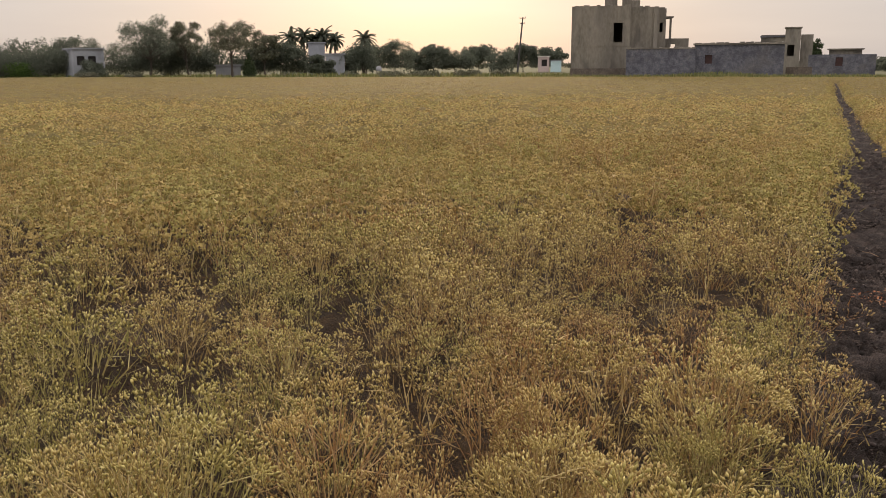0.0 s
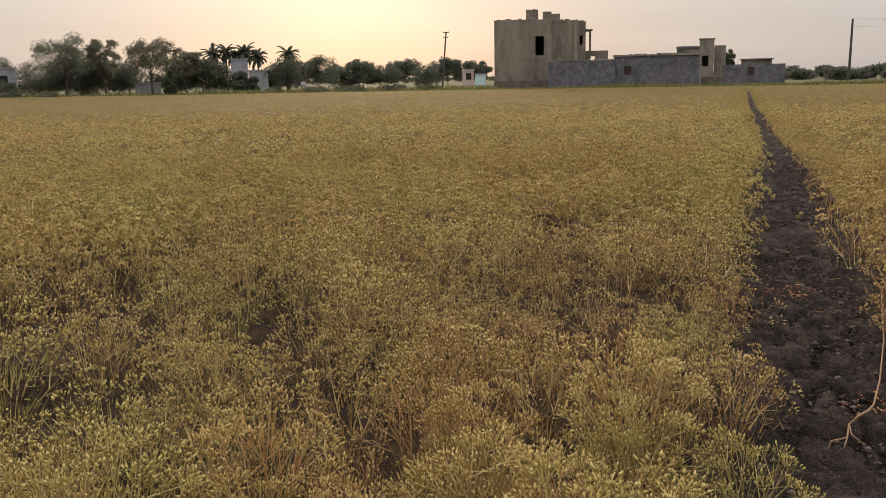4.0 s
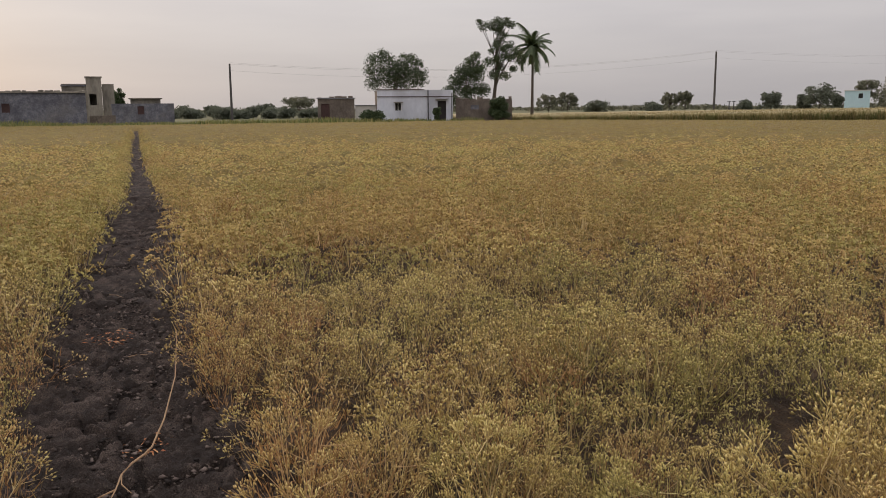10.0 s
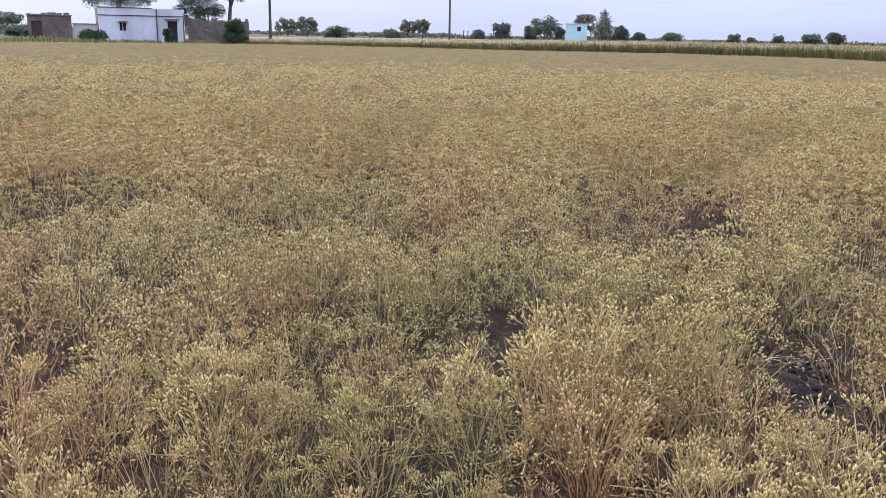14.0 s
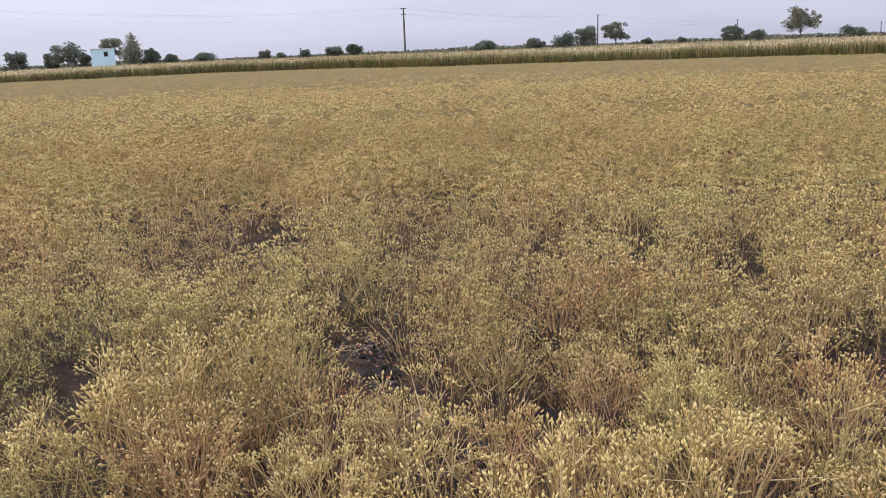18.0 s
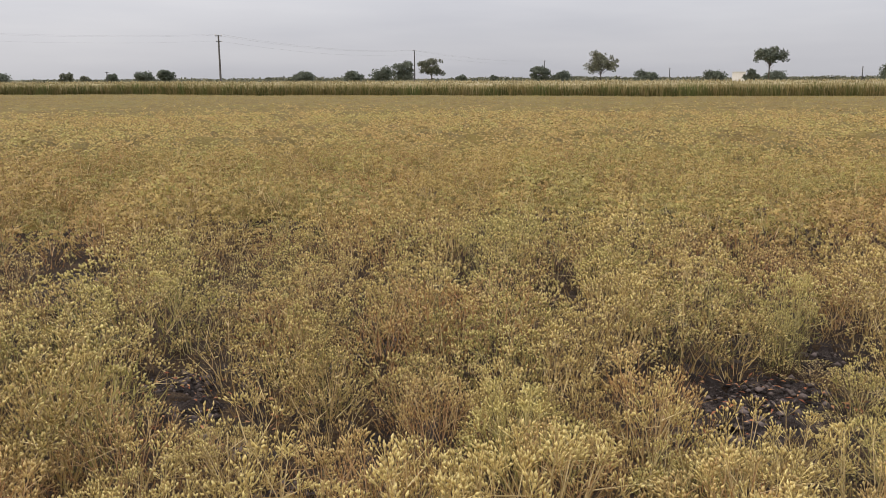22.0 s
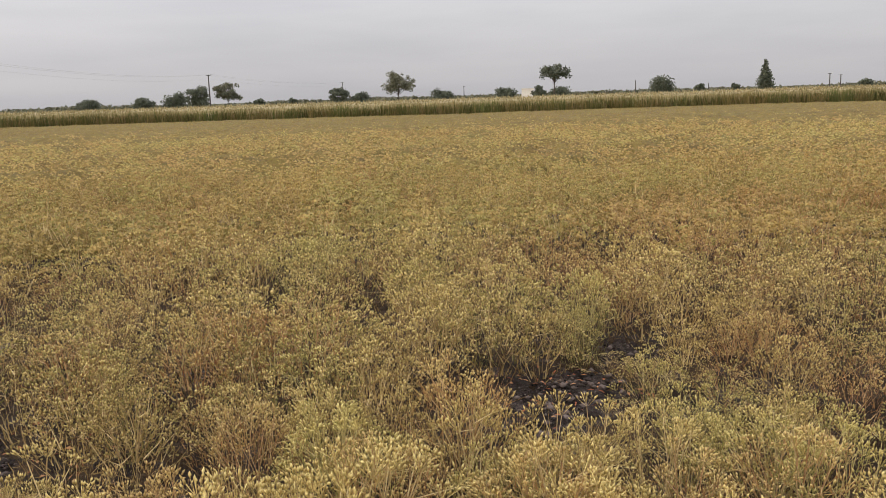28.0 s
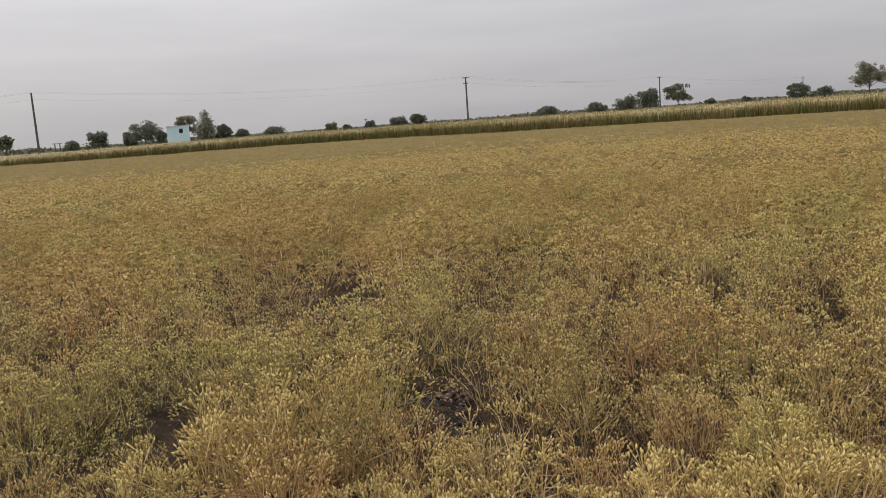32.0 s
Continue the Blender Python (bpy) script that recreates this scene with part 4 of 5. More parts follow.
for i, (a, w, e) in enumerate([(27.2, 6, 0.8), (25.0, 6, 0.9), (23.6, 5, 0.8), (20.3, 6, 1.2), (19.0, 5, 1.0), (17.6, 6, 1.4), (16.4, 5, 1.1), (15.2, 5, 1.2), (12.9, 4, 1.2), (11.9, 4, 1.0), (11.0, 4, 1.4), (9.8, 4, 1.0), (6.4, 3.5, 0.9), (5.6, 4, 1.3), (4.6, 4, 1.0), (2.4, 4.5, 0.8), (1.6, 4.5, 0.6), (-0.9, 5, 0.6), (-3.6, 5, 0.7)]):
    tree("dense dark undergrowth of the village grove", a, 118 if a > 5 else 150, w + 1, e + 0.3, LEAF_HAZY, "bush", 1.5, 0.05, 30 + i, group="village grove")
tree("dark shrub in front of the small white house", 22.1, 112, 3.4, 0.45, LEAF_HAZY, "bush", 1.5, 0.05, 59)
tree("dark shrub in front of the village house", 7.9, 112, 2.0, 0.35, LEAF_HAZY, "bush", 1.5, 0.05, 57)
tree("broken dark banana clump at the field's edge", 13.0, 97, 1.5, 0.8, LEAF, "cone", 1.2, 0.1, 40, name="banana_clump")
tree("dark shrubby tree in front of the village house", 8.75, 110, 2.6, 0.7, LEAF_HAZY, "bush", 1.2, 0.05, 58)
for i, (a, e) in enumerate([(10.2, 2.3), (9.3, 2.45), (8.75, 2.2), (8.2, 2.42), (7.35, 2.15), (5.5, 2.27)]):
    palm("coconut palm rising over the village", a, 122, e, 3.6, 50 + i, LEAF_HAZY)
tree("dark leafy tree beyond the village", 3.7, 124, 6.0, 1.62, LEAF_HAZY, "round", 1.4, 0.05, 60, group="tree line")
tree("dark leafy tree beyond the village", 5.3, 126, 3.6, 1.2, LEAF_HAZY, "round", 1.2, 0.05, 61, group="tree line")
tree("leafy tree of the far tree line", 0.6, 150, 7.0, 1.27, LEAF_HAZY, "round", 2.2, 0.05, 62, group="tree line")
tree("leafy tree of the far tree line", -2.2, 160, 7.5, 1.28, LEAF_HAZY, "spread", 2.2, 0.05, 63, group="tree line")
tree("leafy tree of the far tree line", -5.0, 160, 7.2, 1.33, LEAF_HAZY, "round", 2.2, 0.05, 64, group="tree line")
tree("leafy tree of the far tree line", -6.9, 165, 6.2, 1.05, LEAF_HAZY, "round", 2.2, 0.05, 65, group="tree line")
tree("leafy tree behind the towered house", -22.7, 125, 2.8, 1.35, LEAF, "round", 1.2, 0.05, 66)
# round the white house
tree("dense leafy tree behind the white house", -40.3, 97, 7.4, 3.95, LEAF, "round", 5.0, 0.3, 70, lobes=[(-2.2, 6.4, 1.5), (-1.6, 5.0, 1.5), (-2.6, 4.2, 1.2), (-1.1, 6.9, 0.9), (0.3, 4.7, 1.1), (1.5, 6.0, 1.5), (2.4, 5.2, 1.3), (1.6, 4.4, 1.5), (2.9, 4.4, 0.9), (-0.4, 4.0, 1.3), (-3.0, 5.4, 0.9), (1.7, 6.7, 0.8), (-1.6, 7.4, 0.7), (-0.1, 6.2, 1.1), (-0.5, 5.3, 1.3), (0.5, 5.6, 1.2), (-2.6, 6.9, 0.6), (2.6, 6.3, 0.6), (3.2, 5.0, 0.6), (0.9, 7.0, 0.5)])
tree("dense dark cone-shaped tree beside the white house", -45.0, 93, 5.2, 3.65, LEAF, "cone", 3.2, 0.08, 71, lobes=[(-2.0, 3.2, 1.0), (-1.2, 4.4, 1.1), (-0.3, 5.4, 1.1), (0.6, 6.3, 1.0), (1.1, 7.0, 0.6), (0.9, 4.9, 1.3), (0.0, 3.3, 1.3), (1.6, 5.6, 0.8), (1.8, 3.4, 1.1), (-1.8, 2.2, 1.0), (0.2, 1.8, 1.2), (1.8, 1.6, 1.0)])
tree("tall slender tree with a flat layered crown", -46.6, 95, 5.6, 5.8, LEAF, "wispy", 2.2, 0.42, 72, lobes=[(-0.4, 10.5, 0.8), (0.7, 10.6, 0.8), (-1.4, 10.4, 0.7), (0.1, 11.0, 0.5), (1.6, 10.5, 0.6), (-1.9, 10.9, 0.4), (1.2, 11.0, 0.4), (0.2, 10.1, 0.7), (0.3, 8.8, 0.6), (1.4, 8.2, 0.75), (2.2, 7.4, 0.7), (2.7, 6.4, 0.6), (1.1, 7.0, 0.6), (1.9, 5.6, 0.5), (-0.5, 7.6, 0.5), (-0.9, 6.4, 0.7), (0.4, 5.8, 0.7), (0.4, 9.7, 0.6), (0.9, 9.3, 0.5), (0.0, 8.2, 0.6), (0.8, 7.7, 0.7), (0.2, 6.7, 0.8), (1.6, 6.9, 0.6), (-0.2, 5.0, 0.8), (1.0, 4.9, 0.7), (3.0, 7.0, 0.4)])
palm("tall coconut palm beside the white house", -49.2, 100, 5.2, 6.2, 73)
tree("dark bush beside the white house", -38.5, 82, 2.6, -0.1, LEAF, "bush", 1.4, 0.05, 74, name="bush")
tree("dark bush at the foot of the slender tree", -46.9, 85, 2.3, 0.75, LEAF, "bush", 1.6, 0.05, 76, name="bush")
tree("climbing shrub by the dark doorway", -42.9, 82.6, 0.9, 0.1, LEAF, "bush", 1.0, 0.05, 75, name="shrub")
# the far side of the fields
FAR = [(-33.9, 170, 6.3, 0.8, OL, "wispy"), (-31.8, 175, 5, 0.35, DK, "bush"), (-28.5, 180, 5, 0.25, DK, "bush"), (-26.6, 175, 5, 0.3, DK, "bush"), (-50.3, 150, 4.2, 0.85, OL, "wispy"), (-51.6, 152, 4.0, 0.95, OL, "wispy"), (-53.4, 140, 4.6, 0.44, DK, "bush"),
       (-57.1, 170, 4.4, 0.33, DK, "bush"), (-58.0, 190, 4.0, 0.9, OL, "wispy"), (-59.0, 190, 3.8, 0.96, OL, "wispy"), (-62.6, 200, 4.0, 0.4, DK, "bush"), (-64.1, 205, 5.5, 0.86, DK, "round"), (-67.0, 205, 8.0, 1.4, DK, "round"), (-66.0, 210, 4.0, 0.7, DK, "bush"), (-67.9, 200, 3.2, 0.7, DK, "bush"),
       (-69.3, 235, 6.5, 1.45, OL, "wispy"), (-70.8, 205, 7.0, 1.8, OL, "cone"), (-71.8, 205, 4, 0.8, DK, "bush"), (-72.9, 215, 4, 0.4, DK, "bush"), (-75.0, 205, 6.5, 0.42, DK, "bush"), (-78.7, 230, 3.8, 0.4, OL, "round"), (-79.7, 240, 3.3, 0.2, OL, "round"), (-81.3, 230, 3.6, 0.36, DK, "round"),
       (-83.2, 230, 5.5, 0.5, DK, "bush"), (-84.4, 225, 5.0, 0.6, DK, "bush"), (-93.0, 200, 5.5, 0.5, DK, "bush"), (-96.2, 210, 5.5, 0.52, DK, "bush"), (-98.2, 210, 6.5, 0.8, DK, "bush"), (-99.6, 200, 6.0, 1.15, DK, "round"), (-101.3, 205, 6.4, 1.32, OL, "wispy"), (-103.4, 190, 2.8, 0.22, DK, "bush"),
       (-108.5, 190, 5.0, 0.78, DK, "round"), (-109.9, 195, 5.0, 0.45, DK, "bush"), (-112.4, 150, 6.0, 1.72, OL, "wispy"), (-115.3, 200, 5.8, 0.52, DK, "bush"), (-119.4, 220, 6.0, 0.42, DK, "bush"), (-121.7, 215, 4.0, 0.5, DK, "bush"), (-122.7, 180, 7.0, 1.85, DK, "spread"), (-123.0, 200, 6.0, 0.4, DK, "bush"),
       (-129.6, 160, 5.6, 0.9, DK, "bush"), (-135.75, 165, 3.4, 1.66, DK, "cone"), (-141.3, 150, 2.8, 0.25, OL, "bush"), (-131.9, 230, 3.0, 0.3, DK, "bush"), (-134.0, 240, 3.0, 0.25, DK, "bush"), (-105.5, 240, 2.4, 0.2, DK, "bush")]
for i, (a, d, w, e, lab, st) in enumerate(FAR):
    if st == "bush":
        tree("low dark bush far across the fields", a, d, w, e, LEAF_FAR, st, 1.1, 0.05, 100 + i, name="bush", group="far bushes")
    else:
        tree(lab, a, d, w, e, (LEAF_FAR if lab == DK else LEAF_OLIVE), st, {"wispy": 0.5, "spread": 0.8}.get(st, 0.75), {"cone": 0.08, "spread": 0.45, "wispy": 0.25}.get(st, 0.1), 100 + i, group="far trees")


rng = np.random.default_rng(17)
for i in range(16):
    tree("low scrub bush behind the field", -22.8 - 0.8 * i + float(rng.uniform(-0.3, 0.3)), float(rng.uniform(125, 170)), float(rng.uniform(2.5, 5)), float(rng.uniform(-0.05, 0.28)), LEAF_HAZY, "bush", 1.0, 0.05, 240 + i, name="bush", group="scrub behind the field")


def far_hedges():
    """The thin continuous line of scrub on the horizon."""
    rng = np.random.default_rng(9)
    cs, rs = [], []
    for a in np.arange(-150, 40, 0.22):
        d = 330 + 60 * rng.uniform(-1, 1)
        x, y = spot(a, d)
        hgt = rise(-0.02 + 0.26 * float(fractal(np.array([a * 0.35]), np.array([2.0]), 81, 3)[0]), d)
        cs.append((x, y, hgt * 0.45))
        rs.append(hgt * 0.55)
    v, f = leaf_cloud(rng, cs, rs, 34000, 0.45, 0.7)
    tagged(part("far_scrub", array_mesh("far_scrub", v, f), LEAF_OLIVE), "thin line of scrub and hedges on the horizon", "scrub", kind="stuff")


far_hedges()


# ---- poles and wires ----
POLES = []


def pole(az, dist, el, arms=1, lean=0.0, label="grey concrete electricity pole", stay=False):
    x, y = spot(az, dist)
    h = rise(el, dist)
    p = thing("utility_pole", label, "utility pole", x, y, az, "power line")
    top = (lean * h, 0, h)
    part("shaft", Geo().tube([(0, 0, -0.1), (lean * h * 0.5, 0, h * 0.5), top], [0.15, 0.125, 0.1], 8), CONCRETE, p)
    for k in range(arms):
        z = h - 0.15 - 0.75 * k
        arm = part("cross_arm", Geo().box(lean * z - 0.45 + 0.1 * k, lean * z + 0.45 - 0.1 * k, -0.06 + 0.005 * k, 0.05, z, z + 0.09), IRON, p)
        for s in (-0.4, 0.4):
            part("insulator", Geo().tube([(lean * z + s * (1 - 0.2 * k), 0, z + 0.09), (lean * z + s * (1 - 0.2 * k), 0, z + 0.28)], [0.045, 0.03], 6), CREAM, arm)
    POLES.append((x + lean * h * math.cos(radians(az)), y + lean * h * math.sin(radians(az)), h))
    return p


pole(-4.55, 130, 2.92, 2, -0.12 * -1 * 0.75, "leaning grey electricity pole")
pole(-29.55, 100, 2.9, 0)
pole(-60.75, 110, 3.36, 0)
pole(-87.78, 120, 2.73, 2)
pole(-100.28, 180, 1.8, 1)
pole(-108.78, 262, 1.1, 1)
pole(-116.75, 300, 0.6, 1)
pole(-127.9, 240, 0.62, 0)
pole(-139.4, 210, 0.64, 1)
pole(-140.0, 215, 0.54, 1)
pole(0.9, 150, 1.3, 1)
pole(-132.4, 260, 0.3, 0)
pole(-61.82 + 0.14, 205, 0.28, 1)
pole(-61.82 - 0.14, 205, 0.28, 1)
pole(-81.0, 210, 0.46, 1)


def wire(a, b, drop, sag=0.9, off=0.0):
    p, q = Vector(POLES[a]), Vector(POLES[b])
    p, q = p - Vector((0, 0, drop)), q - Vector((0, 0, drop))
    side = (q - p).cross(Vector((0, 0, 1))).normalized() * off
    pts = []
    for i in range(17):
        f = i / 16
        c = p.lerp(q, f) + side
        c.z -= sag * 4 * f * (1 - f)
        pts.append(c)
    tagged(part("overhead_wire", Geo().tube(pts, [0.008] * 17, 3), WIRE), "thin sagging overhead power line wire", "wire", "power wires")


for a, b, sag in ((1, 2, 1.4), (2, 3, 1.0), (3, 4, 0.9), (4, 5, 0.9)):
    for drop, off in ((-0.1, 0.38), (0.0, -0.38), (0.75, 0.0)):
        wire(a, b, drop, sag, off)


# ---- the tall cereal crop along the east side ----
CEREAL = [(60.5, 66), (68, 47), (73, 33), (75.5, 20), (74.5, 10), (66, 1.5), (58, -17), (50, -29), (40.5, -50), (30, -70)]


def cereal_field():
    rng = np.random.default_rng(21)
    pts = np.array(CEREAL, dtype=float)
    seg = np.hypot(*np.diff(pts, axis=0).T)
    cum = np.concatenate([[0], np.cumsum(seg)])
    total = cum[-1]

    def at(s):
        return np.interp(s, cum, pts[:, 0]), np.interp(s, cum, pts[:, 1])

    n = 40000
    s = rng.uniform(0, total, n)
    x, y = at(s)
    out = rng.exponential(0.9, n) + 0.3 * fractal(s * 0.5, s * 0, 5)
    r = np.hypot(x, y)
    x, y = x + x / r * out, y + y / r * out
    h = (1.02 + 0.16 * fractal(s * 0.25, out * 0.3, 8) + rng.uniform(-0.3, 0.16, n)) * np.interp(s, [0, 45], [0.4, 1.0])
    a = rng.uniform(0, math.pi, n)
    w = rng.uniform(0.01, 0.026, n)
    dx, dy = np.cos(a) * w, np.sin(a) * w
    lx, ly = rng.normal(0, 0.15, n), rng.normal(0, 0.15, n)
    z0 = np.zeros(n)
    v = np.stack([np.stack([x - dx, y - dy, z0], -1), np.stack([x + dx, y + dy, z0], -1), np.stack([x + dx * 0.9 + lx * 0.5, y + dy * 0.9 + ly * 0.5, h * 0.6], -1), np.stack([x - dx * 0.9 + lx * 0.5, y - dy * 0.9 + ly * 0.5, h * 0.6], -1),
                  np.stack([x + lx, y + ly, h], -1)], 1).reshape(-1, 3)
    k = np.arange(n)[:, None] * 5
    tri = np.concatenate([k + [0, 1, 2], k + [0, 2, 3], k + [3, 2, 4]], 0)
    tagged(part("cereal_stalks", array_mesh("cereal_stalks", v, tri), WHEAT), "dense ripening cereal stalks, green below and ochre above", "cereal crop", kind="stuff")
    # ears: small four-sided spindles on the tops
    m = 18000
    s = rng.uniform(0, total, m)
    x, y = at(s)
    out = rng.uniform(0, 1, m) ** 1.8 * 30
    r = np.hypot(x, y)
    x, y = x + x / r * out, y + y / r * out
    h = (1.05 + 0.13 * fractal(s * 0.25, out * 0.3, 8) + rng.uniform(-0.1, 0.12, m) - np.where(out < 1.2, rng.uniform(0, 1, m) ** 2 * 0.5, 0)) * np.interp(s, [0, 45], [0.4, 1.0])
    e = rng.uniform(0.07, 0.13, m)
    w = rng.uniform(0.014, 0.028, m)
    c = [np.stack([x + ox * w, y + oy * w, h + oz * e], -1) for ox, oy, oz in ((0, 0, -1), (1, 0, 0), (-0.5, 0.87, 0), (-0.5, -0.87, 0), (0.3, 0.2, 1.2))]
    v = np.stack(c, 1).reshape(-1, 3)
    k = np.arange(m)[:, None] * 5
    tri = np.concatenate([k + q for q in ([0, 2, 1], [0, 3, 2], [0, 1, 3], [1, 2, 4], [2, 3, 4], [3, 1, 4])], 0)
    tagged(part("cereal_ears", array_mesh("cereal_ears", v, tri), EAR), "pale straw-coloured cereal ears", "cereal crop", kind="stuff")
    # the closed top of the stand behind its edge
    sa, ob = np.linspace(0, total, 240), np.concatenate([[0.78], np.linspace(0.8, 6, 12), np.linspace(8, 60, 16)])
    S, O = np.meshgrid(sa, ob, indexing="ij")
    X, Y = at(S.ravel())
    R = np.hypot(X, Y)
    X, Y = X + X / R * O.ravel(), Y + Y / R * O.ravel()
    Z = (0.95 + 0.12 * fractal(S.ravel() * 0.25, O.ravel() * 0.3, 8) + 0.06 * np.random.default_rng(3).uniform(-1, 1, X.size)) * np.interp(S.ravel(), [0, 45], [0.4, 1.0])
    Z = np.where((O.ravel() > 59) | (O.ravel() < 0.79), -0.02, Z)
    a, b = S.shape
    i = (np.arange(a - 1)[:, None] * b + np.arange(b - 1)[None, :]).ravel()
    f = np.stack([i, i + 1, i + b + 1, i + b], -1)
    tagged(part("cereal_stand", array_mesh("cereal_stand", np.stack([X, Y, Z], -1), f), EAR), "closed straw-coloured top of the cereal stand", "cereal crop", kind="stuff")


cereal_field()


# ---- the verge along the north side ----
def verge():
    rng = np.random.default_rng(33)
    n = 16000
    a = rng.uniform(-46, 44, n)
    r = np.interp(a, EDGE_AZ, EDGE_R) + rng.uniform(0, 1, n) ** 1.5 * np.where(a > -8, 22, 9)
    x, y = -np.sin(np.radians(a)) * r, np.cos(np.radians(a)) * r
    h = 0.32 + 0.6 * fractal(x * 0.25, y * 0.25, 15, 3) ** 2 + rng.uniform(-0.05, 0.1, n)
    w = rng.uniform(0.04, 0.12, n)
    t = rng.uniform(0, math.pi, n)
    dx, dy = np.cos(t) * w, np.sin(t) * w
    lx, ly = rng.normal(0, 0.12, n), rng.normal(0, 0.12, n)
    v = np.stack([np.stack([x - dx, y - dy, 0 * x - 0.02], -1), np.stack([x + dx, y + dy, 0 * x - 0.02], -1), np.stack([x + lx, y + ly, h], -1)], 1).reshape(-1, 3)
    tagged(part("verge_grass", array_mesh("verge_grass", v, np.arange(3 * n).reshape(-1, 3)), GRASS), "rough greenish grass and weeds on the field verge", "grass", kind="stuff")


verge()
for i, (a, d, w, e) in enumerate([(22.6, 108, 3.2, -0.35), (20.0, 104, 2.5, -0.4), (10.5, 99, 2.0, -0.4), (6.5, 96, 2.4, -0.42), (4.0, 93, 3.5, -0.4), (1.6, 92, 4.0, -0.38), (-1.0, 92, 3.6, -0.38), (-3.4, 92, 3.2, -0.42)]):
    tree("low weedy bush on the field verge", a, d, w, e, LEAF_OLIVE, "bush", 1.2, 0.05, 200 + i, name="bush", group="verge bushes")
tree("bright green leafy thicket at the field's edge", 26.3, 117.5, 5.0, 0.3, LEAF_GREEN, "bush", 1.6, 0.05, 220, name="thicket")
dish = thing("satellite_dish", "white dish aerial standing by the village", "satellite dish", *spot(4.62, 98), 10)
part("post", Geo().tube([(0, 0, 0), (0, 0, 1.0)], [0.04, 0.04]), IRON, dish)
ring = [[(math.cos(q) * 0.34 * k, -0.1 + 0.2 * k * k + 0.3 * math.sin(q) * k, 1.0 + math.sin(q) * 0.34 * k) for q in np.linspace(0, 2 * math.pi, 14, endpoint=False)] for k in (0.02, 0.5, 1.0)]
gd = Geo()
gd.v = [p for row in ring for p in row]
gd.f = [(k * 14 + i, k * 14 + (i + 1) % 14, k * 14 + 14 + (i + 1) % 14, k * 14 + 14 + i) for k in range(2) for i in range(14)]
part("reflector", gd, TIN, dish)


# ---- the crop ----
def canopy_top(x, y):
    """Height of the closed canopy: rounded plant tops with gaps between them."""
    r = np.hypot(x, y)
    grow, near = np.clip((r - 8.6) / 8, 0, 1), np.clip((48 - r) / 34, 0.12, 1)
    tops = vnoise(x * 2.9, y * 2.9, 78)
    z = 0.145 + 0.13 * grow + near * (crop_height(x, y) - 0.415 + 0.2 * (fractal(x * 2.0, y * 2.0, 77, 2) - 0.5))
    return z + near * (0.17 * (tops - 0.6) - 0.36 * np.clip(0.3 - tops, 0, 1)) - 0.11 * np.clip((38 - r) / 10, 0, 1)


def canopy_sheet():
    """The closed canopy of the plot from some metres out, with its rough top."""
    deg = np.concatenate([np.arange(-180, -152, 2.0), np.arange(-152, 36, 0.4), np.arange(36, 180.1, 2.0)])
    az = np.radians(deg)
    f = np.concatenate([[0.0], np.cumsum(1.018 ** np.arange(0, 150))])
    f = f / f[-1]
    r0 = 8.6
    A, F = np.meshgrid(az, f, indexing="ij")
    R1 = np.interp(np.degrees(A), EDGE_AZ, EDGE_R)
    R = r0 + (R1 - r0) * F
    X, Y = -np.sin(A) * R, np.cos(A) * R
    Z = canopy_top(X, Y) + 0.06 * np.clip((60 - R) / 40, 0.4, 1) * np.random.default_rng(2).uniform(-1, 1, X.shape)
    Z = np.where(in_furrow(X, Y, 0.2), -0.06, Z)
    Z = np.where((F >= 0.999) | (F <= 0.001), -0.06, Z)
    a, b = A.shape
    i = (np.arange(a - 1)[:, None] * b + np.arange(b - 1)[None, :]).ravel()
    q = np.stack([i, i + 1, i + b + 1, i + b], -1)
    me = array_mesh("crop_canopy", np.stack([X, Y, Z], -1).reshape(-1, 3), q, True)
    tagged(part("crop_canopy", me, SHADED_CANOPY), "dense yellow-brown canopy of a ripening seed crop", "crop", kind="stuff")


canopy_sheet()


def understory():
    """The low tangle of dry leaves and side shoots between the plants, coloured dark for the hollows' shade."""
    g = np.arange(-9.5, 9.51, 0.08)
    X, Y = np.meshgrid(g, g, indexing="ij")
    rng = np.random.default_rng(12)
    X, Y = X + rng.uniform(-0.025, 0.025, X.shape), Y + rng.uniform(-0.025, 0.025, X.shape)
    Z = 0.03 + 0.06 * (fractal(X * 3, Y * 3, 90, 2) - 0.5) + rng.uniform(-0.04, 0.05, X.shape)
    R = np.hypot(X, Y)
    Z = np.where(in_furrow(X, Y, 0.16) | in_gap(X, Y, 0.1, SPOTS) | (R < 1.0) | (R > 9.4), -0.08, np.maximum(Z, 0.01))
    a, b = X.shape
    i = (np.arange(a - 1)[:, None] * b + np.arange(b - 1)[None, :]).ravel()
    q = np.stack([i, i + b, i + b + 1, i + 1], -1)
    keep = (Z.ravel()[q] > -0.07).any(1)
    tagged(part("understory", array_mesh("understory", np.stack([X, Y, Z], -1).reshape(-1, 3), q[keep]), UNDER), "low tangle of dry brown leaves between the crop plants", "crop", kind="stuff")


understory()


